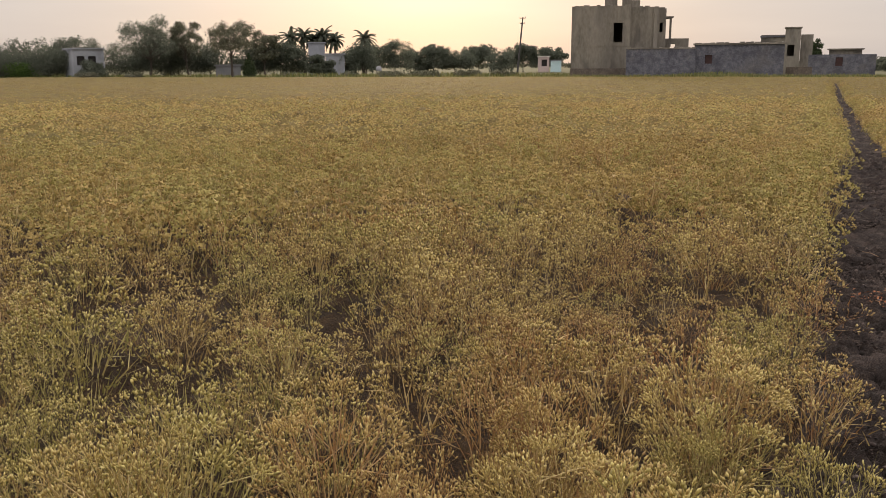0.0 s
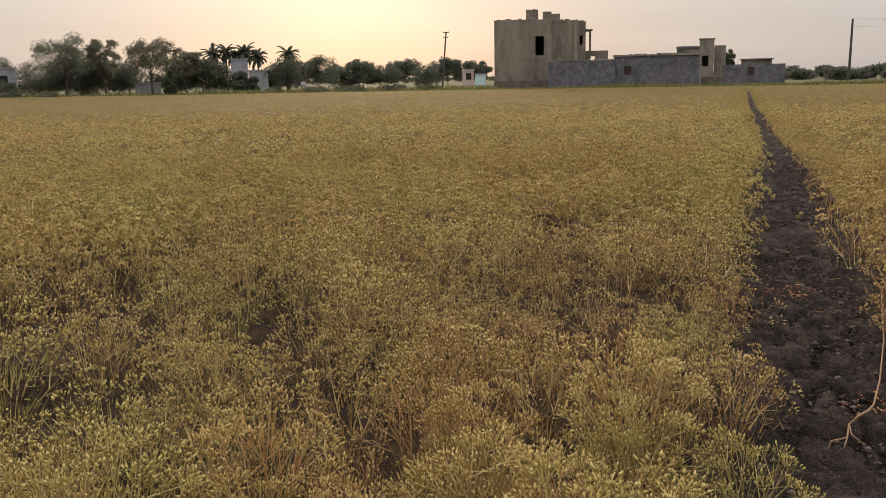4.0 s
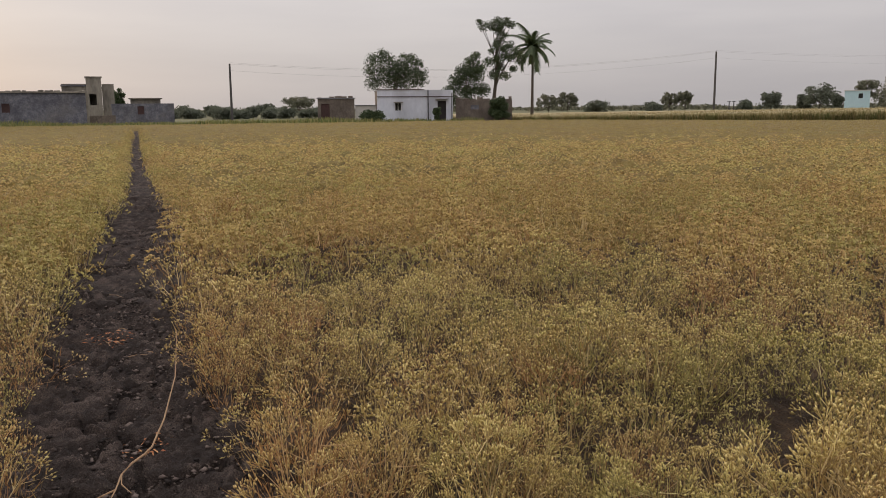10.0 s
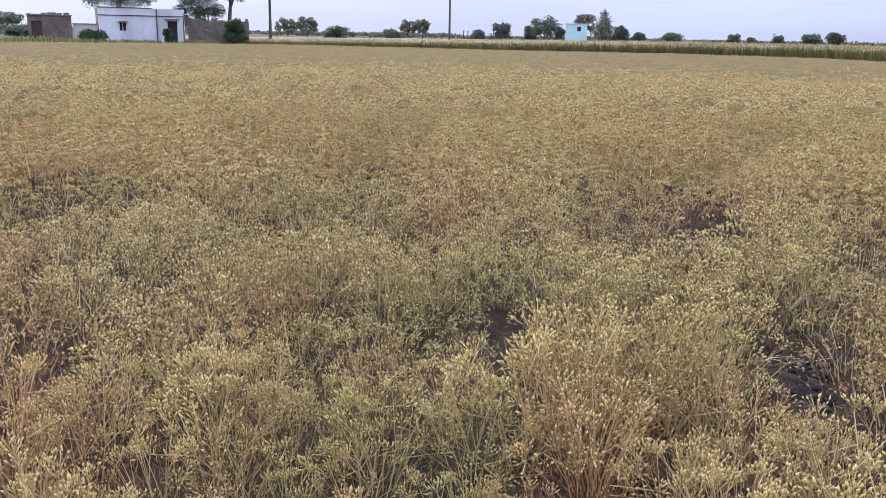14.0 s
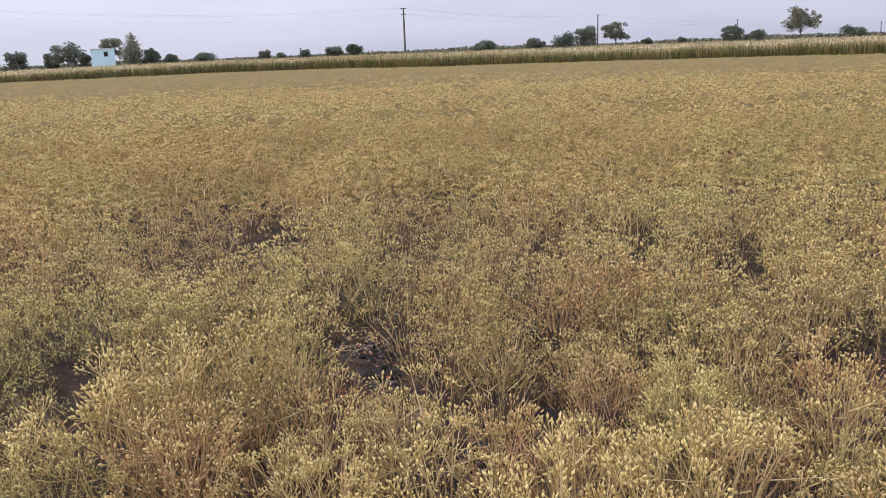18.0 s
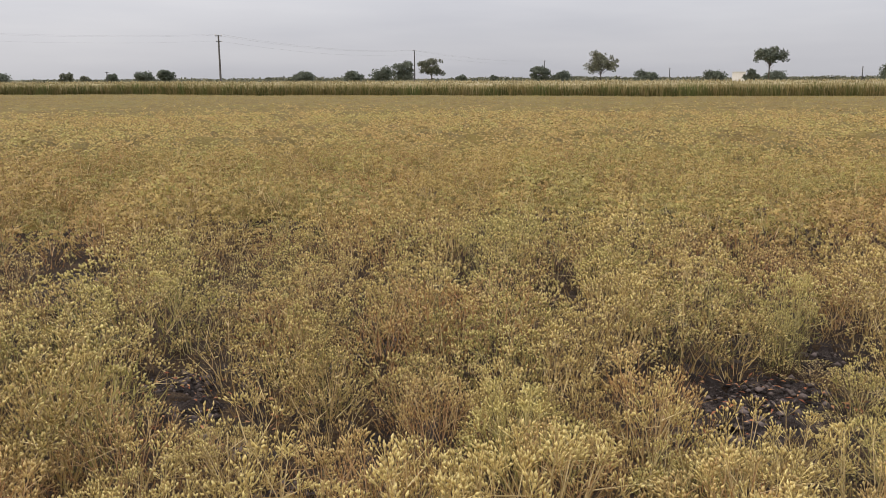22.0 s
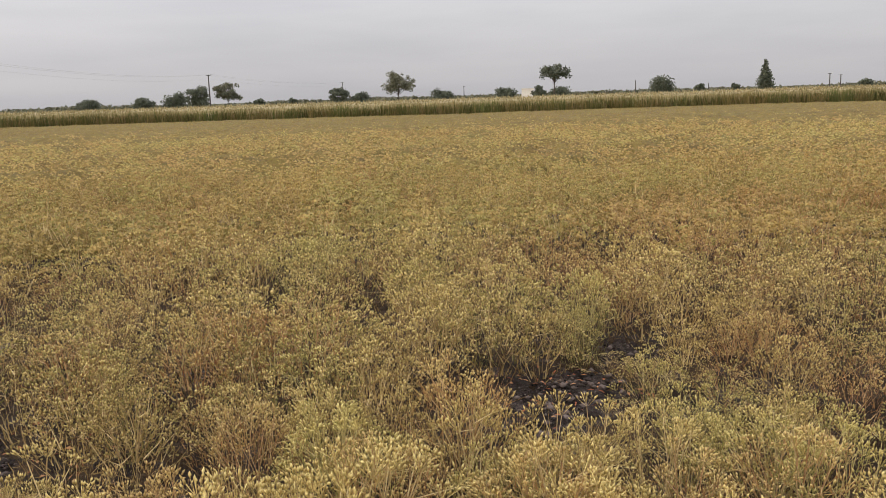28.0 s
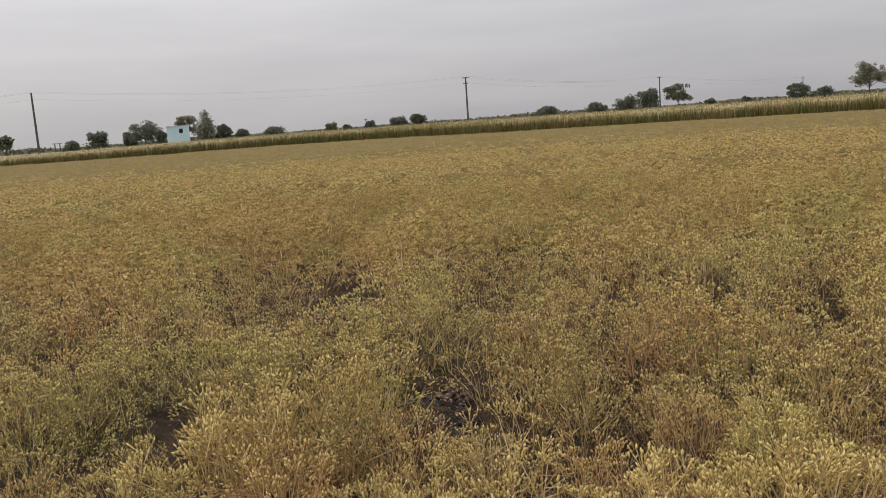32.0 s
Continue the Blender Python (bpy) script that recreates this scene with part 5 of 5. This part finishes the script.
def segs(p, q, r0, r1):
    """Three-sided thin rods from p to q (n, 3): vertices and triangles."""
    n = len(p)
    d = q - p
    d = d / (np.linalg.norm(d, axis=1)[:, None] + 1e-9)
    ref = np.where(np.abs(d[:, 2:3]) > 0.9, np.array([[1.0, 0, 0]]), np.array([[0, 0, 1.0]]))
    a = np.cross(d, ref)
    a /= np.linalg.norm(a, axis=1)[:, None] + 1e-9
    b = np.cross(d, a)
    ring = []
    for base, r in ((p, r0), (q, r1)):
        for k in range(3):
            w = 2 * math.pi * k / 3
            ring.append(base + (a * math.cos(w) + b * math.sin(w)) * r)
    v = np.stack(ring, 1).reshape(-1, 3)
    i = np.arange(n)[:, None] * 6
    t = np.concatenate([i + c for c in ([0, 1, 4], [0, 4, 3], [1, 2, 5], [1, 5, 4], [2, 0, 3], [2, 3, 5])], 0)
    return v, t


def pods(p, d, length, width, sides=4):
    """Small plump faceted pods at p pointing along d."""
    n = len(p)
    ref = np.where(np.abs(d[:, 2:3]) > 0.9, np.array([[1.0, 0, 0]]), np.array([[0, 0, 1.0]]))
    a = np.cross(d, ref)
    a /= np.linalg.norm(a, axis=1)[:, None] + 1e-9
    b = np.cross(d, a)
    w = width[:, None]
    m = p + d * (length * 0.5)[:, None]
    ring = [m + (a * math.cos(2 * math.pi * k / sides) + b * math.sin(2 * math.pi * k / sides)) * w for k in range(sides)]
    v = np.stack([p, *ring, p + d * length[:, None]], 1).reshape(-1, 3)
    i = np.arange(n)[:, None] * (sides + 2)
    t = np.concatenate([i + c for k in range(sides) for c in ([0, 1 + (k + 1) % sides, 1 + k], [1 + k, 1 + (k + 1) % sides, sides + 1])], 0)
    return v, t


def cones(p, d, length, width, sides=3):
    """Small three-sided cones, for pods farther off."""
    a = np.cross(d, np.random.default_rng(6).normal(size=d.shape))
    a /= np.linalg.norm(a, axis=1)[:, None] + 1e-9
    b = np.cross(d, a)
    w = width[:, None]
    v = np.stack([p + a * w, p - a * w * 0.5 + b * w * 0.87, p - a * w * 0.5 - b * w * 0.87, p + d * length[:, None]], 1).reshape(-1, 3)
    i = np.arange(len(p))[:, None] * 4
    return v, np.concatenate([i + c for c in ([0, 1, 3], [1, 2, 3], [2, 0, 3])], 0)


def flakes(p, q, r):
    """One thin long triangle from each p to q."""
    side = np.cross(q - p, np.random.default_rng(4).normal(size=p.shape))
    side = side / (np.linalg.norm(side, axis=1)[:, None] + 1e-9) * r
    v = np.stack([p - side, p + side, q], 1).reshape(-1, 3)
    return v, np.arange(len(v)).reshape(-1, 3)


def unit(v):
    return v / (np.linalg.norm(v, axis=-1, keepdims=True) + 1e-9)


def merge(bits):
    v = np.concatenate([b[0] for b in bits])
    start = np.cumsum([0] + [len(b[0]) for b in bits])
    return v, np.concatenate([b[1] + k for b, k in zip(bits, start)])


def plant_shape(seed, mains=8, subs=3, seeds=12, needles=480, seed_len=0.0142, seed_w=0.0031, level=0):
    """One bushy umbelled plant, domed, 0.4 m high: its branches (stems, seed heads) and its thread leaves, each (vertices, triangles)."""
    rng = np.random.default_rng(seed)
    branches = []
    off = rng.uniform(-0.03, 0.03, 2)

    def dome(x, y):
        return 0.385 * max(0.3, 1 - (x * x + y * y) / 0.076)

    for i in range(mains):
        a = i * 2.4 + rng.uniform(-0.45, 0.45)
        rho = 0.225 * math.sqrt((i + 0.35) / mains) * rng.uniform(0.75, 1.1)
        x, y = math.cos(a) * rho, math.sin(a) * rho
        top = np.array([x + off[0], y + off[1], dome(x, y) + rng.uniform(-0.04, 0.035)])
        mid = np.array([top[0] * 0.45, top[1] * 0.45, top[2] * 0.5])
        base = np.array([math.cos(a) * 0.018, math.sin(a) * 0.018, -0.02])
        P, Q, R0, R1 = [base, mid], [mid, top], [0.0026, 0.0021], [0.0021, 0.0013]
        tips, tdir = [top], [unit(top - mid + np.array([0, 0, 0.1]))]
        for k in range(subs):
            st = mid + (top - mid) * rng.uniform(-0.25, 0.7)
            b = a + (k - (subs - 1) / 2) * 1.5 + rng.uniform(-0.6, 0.6)
            far = rng.uniform(0.035, 0.085)
            ex, ey = st[0] + math.cos(b) * far + x * 0.25, st[1] + math.sin(b) * far + y * 0.25
            e = np.array([ex, ey, max(dome(ex, ey) + rng.uniform(-0.07, 0.02), st[2] + 0.015)])
            P.append(st), Q.append(e), R0.append(0.0018), R1.append(0.0012)
            tips.append(e), tdir.append(unit(e - st + np.array([0, 0, 0.05])))
        tips, tdir = np.array(tips), np.array(tdir)
        k = np.repeat(np.arange(len(tips)), seeds)
        n = len(k)
        turn = np.tile(np.arange(seeds), len(tips)) * 2.399 + rng.uniform(0, 6, len(tips))[k]
        out = np.sqrt((np.tile(np.arange(seeds), len(tips)) + 0.4) / seeds) * rng.uniform(0.8, 1.1, n)
        u1 = unit(np.cross(tdir, np.array([0.3, 0.5, 0.1])))
        u2 = np.cross(tdir, u1)
        side = u1[k] * np.cos(turn)[:, None] + u2[k] * np.sin(turn)[:, None]
        size = rng.uniform(0.75, 1.25, len(tips))[k]
        ends = tips[k] + (tdir[k] * (0.026 - 0.007 * out ** 2 + rng.uniform(-0.004, 0.004, n))[:, None] + side * (0.028 * out)[:, None]) * size[:, None]
        if level == 2:
            stems = flakes(np.array(P), np.array(Q), np.array(R0)[:, None] * 1.8)
        elif level == 1:
            few = slice(None, None, 2)
            stems = merge([flakes(np.array(P), np.array(Q), np.array(R0)[:, None] * 1.3), flakes(tips[k][few], ends[few], 0.0014)])
        else:
            stems = segs(np.array(P), np.array(Q), np.array(R0)[:, None], np.array(R1)[:, None])
        sd = unit(unit(ends - tips[k]) + np.array([0, 0, 0.3]) + rng.normal(0, 0.16 if level == 0 else 0.35, (n, 3)))
        ln, w = seed_len * rng.uniform(0.75, 1.2, n), seed_w * rng.uniform(0.8, 1.2, n)
        if level == 0:  # every seed head by itself, its rays and its seeds
            heads = [merge([pods(ends[q], sd[q], ln[q], w[q]), flakes(ends[q], tips[k][q], 0.0012)]) for q in (np.where(k == g)[0] for g in range(len(tips)))]
        else:
            heads = [pods(ends, sd, ln, w, 3) if level == 1 else cones(ends, sd, ln, w)]
        branches.append((stems, heads))
    # thread-like leaves and fine upright shoots in the body of the plant
    z = rng.uniform(0.0, 0.31, needles)
    rr = np.sqrt(rng.uniform(0, 1, needles)) * np.interp(z, [0, 0.15, 0.31], [0.07, 0.2, 0.13])
    a = rng.uniform(0, 2 * math.pi, needles)
    p = np.stack([rr * np.cos(a), rr * np.sin(a), z], -1)
    upright = (rng.uniform(0, 1, needles) < 0.35).astype(float)[:, None]
    d = unit(np.stack([np.cos(a) * 0.35, np.sin(a) * 0.35, rng.uniform(0.5, 1.2, needles)], -1) + rng.normal(0, 1, (needles, 3)) * (0.5 - 0.35 * upright))
    ln = rng.uniform(0.025, 0.055, needles)[:, None] * (1 + 0.7 * upright)
    sd = unit(np.cross(d, rng.normal(size=(needles, 3)))) * (rng.uniform(0.0007, 0.0015, needles) * (1.1, 2.0, 3.6)[level])[:, None]
    lv = np.stack([p - sd, p + sd, p + d * ln], 1).reshape(-1, 3)
    return branches, (lv, np.arange(needles * 3).reshape(-1, 3))


def scatter(r_in, r_out, step, seed, az_from=-152.0, az_to=34.0):
    """Jittered places of plants in a ring of the plot."""
    rng = np.random.default_rng(seed)
    g = np.arange(-r_out, r_out, step)
    X, Y = np.meshgrid(g, g)
    X = X.ravel() + rng.uniform(-0.42, 0.42, X.size) * step
    Y = Y.ravel() + rng.uniform(-0.42, 0.42, Y.size) * step
    R, A = np.hypot(X, Y), np.degrees(np.arctan2(-X, Y))
    ok = (R > r_in) & (R < r_out) & (A > az_from) & (A < az_to) & ~in_furrow(X, Y, 0.12) & ~in_gap(X, Y, 0.13)
    ok &= R < edge_radius(X, Y)
    return X[ok], Y[ok], rng


NEAR_R, FULL_R, MID_R, OUT_R, DOME_R = 3.0, 4.6, 6.5, 14.0, 46.0
near_shapes = [plant_shape(300 + i) for i in range(5)]
near_meshes = []  # shape, then ripeness: the branches' (stem, seed heads) meshes and the leaves' mesh
for branches, leaves in near_shapes:
    row = []
    for k in range(3):
        pairs = []
        for st, hd in branches:
            stem, heads = array_mesh("branch", *st), [array_mesh("seed_head", *h, True) for h in hd]
            stem.materials.append(STEMS[k])
            for h in heads:
                h.materials.append(PODS[k])
            pairs.append((stem, heads))
        thread = array_mesh("foliage", *leaves)
        thread.materials.append(LEAVES[k])
        row.append((pairs, thread))
    near_meshes.append(row)
RIPE = ("yellow-green bushy crop plant with clustered seed heads", "straw-coloured bushy crop plant with clustered seed heads", "dry russet-brown bushy crop plant with clustered seed heads")


def crop_plant(x, y, turn, scale, shape, ripe, label):
    p = thing("crop_plant", label, "crop plant", x, y, turn, "nearest crop plants")
    p.scale = scale
    pairs, thread = near_meshes[shape][ripe]
    for st, hd in pairs:
        branch = part("branch", st, None, p)
        for h in hd:
            part("seed_head", h, None, branch)
    tagged(part("foliage", thread, None, p), kind="stuff")


def near_plants():
    X, Y, rng = scatter(1.15, NEAR_R, 0.27, 71, -156.0, 52.0)
    keep = rng.uniform(0, 1, len(X)) < 0.96
    X, Y = X[keep], Y[keep]
    H, ripe = crop_height(X, Y) / 0.39 * rng.uniform(0.78, 1.16, len(X)), ripeness(X, Y, rng)
    for x, y, h, k in zip(X.tolist(), Y.tolist(), H.tolist(), ripe.tolist()):
        w = max(h, 0.8)
        crop_plant(x, y, float(rng.uniform(0, 360)), (w * float(rng.uniform(0.88, 1.12)), w * float(rng.uniform(0.88, 1.12)), h), int(rng.integers(len(near_meshes))), k, RIPE[k])


def joined(name, label, shapes, X, Y, rng, wide=1.1, lift=None, heads=PODS):
    """Many plants in three objects for each stage of ripeness."""
    k, ripe = rng.integers(len(shapes), size=len(X)), ripeness(X, Y, rng)
    ang = rng.uniform(0, 2 * math.pi, len(X))
    sc = (crop_height(X, Y) if lift is None else lift) / 0.39 * rng.uniform(0.76, 1.16, len(X))
    flat = [(merge([b[0] for b in br]), merge([h for b in br for h in b[1]]), lv) for br, lv in shapes]
    for stage, tint in enumerate(("yellow-green", "straw-coloured", "russet-brown")):
        bits = [], [], []
        for j, sh in enumerate(flat):
            sel = np.where((k == j) & (ripe == stage))[0]
            if not len(sel):
                continue
            c, sn, w = np.cos(ang[sel])[:, None], np.sin(ang[sel])[:, None], np.maximum(sc[sel], 0.8)[:, None] * wide
            for q, (v, t) in enumerate(sh):
                vx = (v[None, :, 0] * c - v[None, :, 1] * sn) * w + X[sel][:, None]
                vy = (v[None, :, 0] * sn + v[None, :, 1] * c) * w + Y[sel][:, None]
                vz = v[None, :, 2] * sc[sel][:, None]
                tt = t[None] + (np.arange(len(sel)) * len(v))[:, None, None]
                bits[q].append((np.stack([vx, vy, vz], -1).reshape(-1, 3), tt.reshape(-1, 3)))
        for q, (nm, mats) in enumerate((("stems", STEMS), ("seed_heads", heads), ("foliage", LEAVES))):
            if bits[q]:
                tagged(part(name + "_" + nm, array_mesh(name + "_" + nm, *merge(bits[q])), mats[stage]), tint + " " + label + " " + nm.replace("_", " "), "crop", kind="stuff")


def low_domes(r_in, r_out, step, seed):
    """The plants farther out: rounded tops of a dozen seed heads each, with shade between them."""
    X, Y, rng = scatter(r_in, r_out, step, seed, -150.0, 34.0)
    keep = rng.uniform(0, 1, len(X)) < np.clip((r_out - np.hypot(X, Y)) / 20, 0, 1)
    X, Y = X[keep], Y[keep]
    r = np.hypot(X, Y)
    m, heads = len(X), 11
    w = rng.uniform(0.13, 0.21, m)[:, None]
    tall = (np.interp(r, [r_in, 33.0], [0.385, 0.3]) * rng.uniform(0.8, 1.13, m) * (0.74 + 0.52 * fractal(X * 0.9, Y * 0.9, 31, 3)))[:, None]
    a = np.arange(heads)[None] * 2.399 + rng.uniform(0, 6, (m, 1))
    out = np.sqrt((np.arange(heads)[None] + 0.3) / heads) * rng.uniform(0.85, 1.15, (m, heads))
    p = np.stack([X[:, None] + np.cos(a) * out * w, Y[:, None] + np.sin(a) * out * w, tall * (1 - 0.5 * out ** 2) - 0.035 + rng.uniform(-0.04, 0.025, (m, heads))], -1).reshape(-1, 3)
    d = unit(np.stack([np.cos(a) * out * 0.6, np.sin(a) * out * 0.6, np.ones_like(out)], -1).reshape(-1, 3) + rng.normal(0, 0.25, (m * heads, 3)))
    big = np.repeat(np.interp(r, [r_in, 33.0], [0.026, 0.038]), heads) * rng.uniform(0.7, 1.3, m * heads)
    v, _ = cones(p, d, big * 0.9, big)
    ripe = np.repeat(ripeness(X, Y, rng), heads)
    for stage, tint in enumerate(("yellow-green", "straw-coloured", "russet-brown")):
        sel = np.where(ripe == stage)[0]
        vv = v.reshape(-1, 4, 3)[sel].reshape(-1, 3)
        i = np.arange(len(sel))[:, None] * 4
        tt = np.concatenate([i + c for c in ([0, 1, 3], [1, 2, 3], [2, 0, 3])], 0)
        tagged(part("outer_crop", array_mesh("outer_crop", vv, tt), SHADED_TOPS[stage]), tint + " plant tops across the plot", "crop", kind="stuff")


def far_tufts(r_in, r_out, n, size, seed, name):
    """Loose small seed clusters on the canopy farther off."""
    rng = np.random.default_rng(seed)
    a = rng.uniform(-150, 34, n)
    r = r_in * (r_out / r_in) ** rng.uniform(0, 1, n)
    x, y = -np.sin(np.radians(a)) * r, np.cos(np.radians(a)) * r
    ok = (r < edge_radius(x, y) - 0.3) & ~in_furrow(x, y, 0.02) & ~in_gap(x, y, -0.02)
    x, y, r = x[ok], y[ok], r[ok]
    m = len(x)
    z = canopy_top(x, y) + rng.uniform(-0.03, 0.03, m)
    s = size * (r / r_in) ** 0.55 * rng.uniform(0.6, 1.4, m)
    p = np.stack([x, y, z], -1)
    d = unit(rng.normal(0, 0.12, (m, 3)) + np.array([0, 0, 1.0]))
    a = unit(np.cross(d, rng.normal(size=(m, 3))))
    b = np.cross(d, a)
    w, up = s[:, None], (s * rng.uniform(0.5, 1.0, m))[:, None]
    v = np.stack([p + a * w, p - a * w * 0.5 + b * w * 0.87, p - a * w * 0.5 - b * w * 0.87, p + d * up], 1).reshape(-1, 3)
    i = np.arange(m)[:, None] * 4
    t = np.concatenate([i + c for c in ([0, 1, 3], [1, 2, 3], [2, 0, 3])], 0)
    tagged(part(name, array_mesh(name, v, t), TUFT), "yellowish seed heads over the crop canopy", "crop", kind="stuff")


near_plants()
full_shapes = [plant_shape(400 + i, 8, 3, 9, 220, 0.0165, 0.0043, 1) for i in range(6)]
X, Y, rng = scatter(NEAR_R, FULL_R, 0.27, 72, -152.0, 44.0)
joined("close_plants", "bushy crop plants close by:", full_shapes, X, Y, rng, 1.0)
mid_shapes = [plant_shape(450 + i, 7, 3, 6, 110, 0.018, 0.0056, 1) for i in range(6)]
X, Y, rng = scatter(FULL_R, MID_R, 0.28, 77, -152.0, 40.0)
joined("field_plants", "bushy crop plants of the plot:", mid_shapes, X, Y, rng, 1.05)
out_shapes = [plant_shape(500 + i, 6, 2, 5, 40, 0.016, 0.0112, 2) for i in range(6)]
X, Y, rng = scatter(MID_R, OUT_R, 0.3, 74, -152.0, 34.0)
joined("outer_plants", "crop plants farther out in the plot:", out_shapes, X, Y, rng, 1.1, None, SHADED_TOPS)
low_domes(OUT_R, DOME_R, 0.32, 76)
s = OUT_R
along, across = [], []
while s < 56:
    lo, hi = (float(c[0]) for c in furrow_sides(np.array([s])))
    for k in (0.2, 0.42):
        for o in (lo - k, hi + k):
            along.append(s + float(rng.uniform(-0.08, 0.08)))
            across.append(o + float(rng.uniform(-0.05, 0.05)))
    s += 0.24 * (s / 9) ** 0.8
along, across = np.array(along), np.array(across)
joined("strip_edge_plants", "crop plants along the bare strip:", out_shapes, along * FUR_U[0] + across * FUR_N[0], along * FUR_U[1] + across * FUR_N[1], rng, 1.0, np.full(len(along), 0.34), SHADED_TOPS)
X, Y, rng = scatter(1.2, 8.8, 0.45, 75, -180.0, 180.0)
A = np.degrees(np.arctan2(-X, Y))
X, Y = X[(A > 46) | (A < -154)], Y[(A > 46) | (A < -154)]
joined("back_plants", "crop plants behind the path:", out_shapes[:3], X, Y, rng, 1.35)
far_tufts(27.0, 85.0, 75000, 0.03, 73, "far_seed_heads")


# ---- small things on the bare strip ----
def dry_stalk():
    line = [(1.93, 4.30, 0.3), (1.75, 3.97, 0.16), (1.52, 3.62, 0.09), (1.36, 3.40, 0.07), (1.29, 3.32, 0.08), (1.22, 3.28, 0.075), (1.16, 3.24, 0.06), (1.09, 3.13, 0.055), (1.03, 3.05, 0.05)]
    st = thing("dry_stalk", "pale dry uprooted stalk lying on the bare soil", "stalk", 0, 0)
    part("stem", Geo().tube(line[:5], [0.0025, 0.003, 0.0038, 0.0045, 0.0052], 6), STRAW, st)
    part("root", Geo().tube(line[4:], [0.0052, 0.005, 0.004, 0.003, 0.0015], 6), STRAW, st)
    part("rootlet", Geo().tube([line[6], (1.13, 3.17, 0.05), (1.13, 3.08, 0.045)], [0.004, 0.003, 0.001], 4), STRAW, st)
    part("rootlet", Geo().tube([line[7], (1.02, 3.12, 0.05), (0.97, 3.06, 0.04)], [0.004, 0.003, 0.001], 4), STRAW, st)


dry_stalk()


def straw_bits():
    rng = np.random.default_rng(44)
    for _ in range(14):
        s = 1.7 + 6 * rng.uniform() ** 1.4
        left, right = (float(c[0]) for c in furrow_sides(np.array([s])))
        o = rng.uniform(left + 0.05, right)
        x, y, a = s * FUR_U[0] + o * FUR_N[0], s * FUR_U[1] + o * FUR_N[1], rng.uniform(0, 6.28)
        ln = rng.uniform(0.03, 0.09)
        g = Geo().tube([(-ln, 0, 0.055), (0, 0.006, 0.06), (ln, 0, 0.052)], [0.0022, 0.0025, 0.0018], 5)
        t = part("straw", g, STRAW)
        t.matrix_basis = pose(x, y, 0, 0, 0, math.degrees(a))
        tagged(t, "thin broken straw lying on bare soil", "straw", "straws on the soil")


straw_bits()


def pale_stone(x, y, size, seed):
    """A rounded weathered lump lying on the soil."""
    rng = np.random.default_rng(seed)
    bm = bmesh.new()
    bmesh.ops.create_icosphere(bm, subdivisions=2, radius=size)
    for v in bm.verts:
        v.co = Vector((v.co.x * 1.25, v.co.y * 0.9, v.co.z * 0.6)) * float(rng.uniform(0.88, 1.1))
    m = bpy.data.meshes.new("stone")
    bm.to_mesh(m)
    bm.free()
    ob = part("stone", m, ROCK)
    ob.matrix_basis = pose(x, y, 0.045, 6, 4, float(rng.uniform(0, 180)))
    tagged(ob, "pale grey weathered stone on the bare soil", "stone", "stones on the soil")


for k, (x, y, size) in enumerate(((1.11, 2.42, 0.022), (1.18, 2.5, 0.011), (0.98, 2.3, 0.01), (1.2, 2.62, 0.014))):
    pale_stone(x, y, size, 600 + k)


def litter(places, label, seed, n):
    """Small curled dry leaves and bits."""
    rng = np.random.default_rng(seed)
    cx, cy, rad = places
    a, r = rng.uniform(0, 6.28, n), np.sqrt(rng.uniform(0, 1, n)) * rad
    p = np.stack([cx + r * np.cos(a), cy + r * np.sin(a), rng.uniform(0.03, 0.075, n)], -1)
    d = unit(np.stack([np.cos(a * 3), np.sin(a * 3), rng.uniform(-0.2, 0.5, n)], -1))
    e = unit(np.cross(d, rng.normal(0, 0.3, (n, 3)) + np.array([0, 0, 1.0])))
    ln, w = rng.uniform(0.008, 0.022, n)[:, None], rng.uniform(0.003, 0.008, n)[:, None]
    v = np.stack([p - d * ln, p + e * w + np.array([0, 0, 0.004]), p + d * ln, p - e * w + np.array([0, 0, 0.004])], 1).reshape(-1, 3)
    tagged(part("leaf_litter", array_mesh("leaf_litter", v, np.arange(4 * n).reshape(-1, 4)), LITTER), label, "litter", kind="stuff")


litter((1.95, 5.3, 0.16), "reddish fallen dry leaves on the soil", 45, 70)
litter((0.63, 2.56, 0.1), "brown curled dry leaves on the soil", 46, 60)
litter((1.35, 3.45, 0.12), "tan fallen dry leaves beside the stalk", 47, 30)
litter((3.1, -2.15, 0.45), "scattered dry bits on a bare spot", 48, 110)
litter((3.6, 0.28, 0.5), "scattered dry bits between the plants", 49, 130)
litter((5.8, 1.2, 0.6), "scattered dry bits between the plants", 50, 120)


crop_plant(3.47, -2.5, 80, (0.72, 0.72, 1.38), 2, 0, "single upright greenish crop plant on a bare spot")
crop_plant(0.36, 2.42, 200, (1.0, 1.0, 1.1), 4, 0, "yellow-green crop plant leaning over the bare strip")
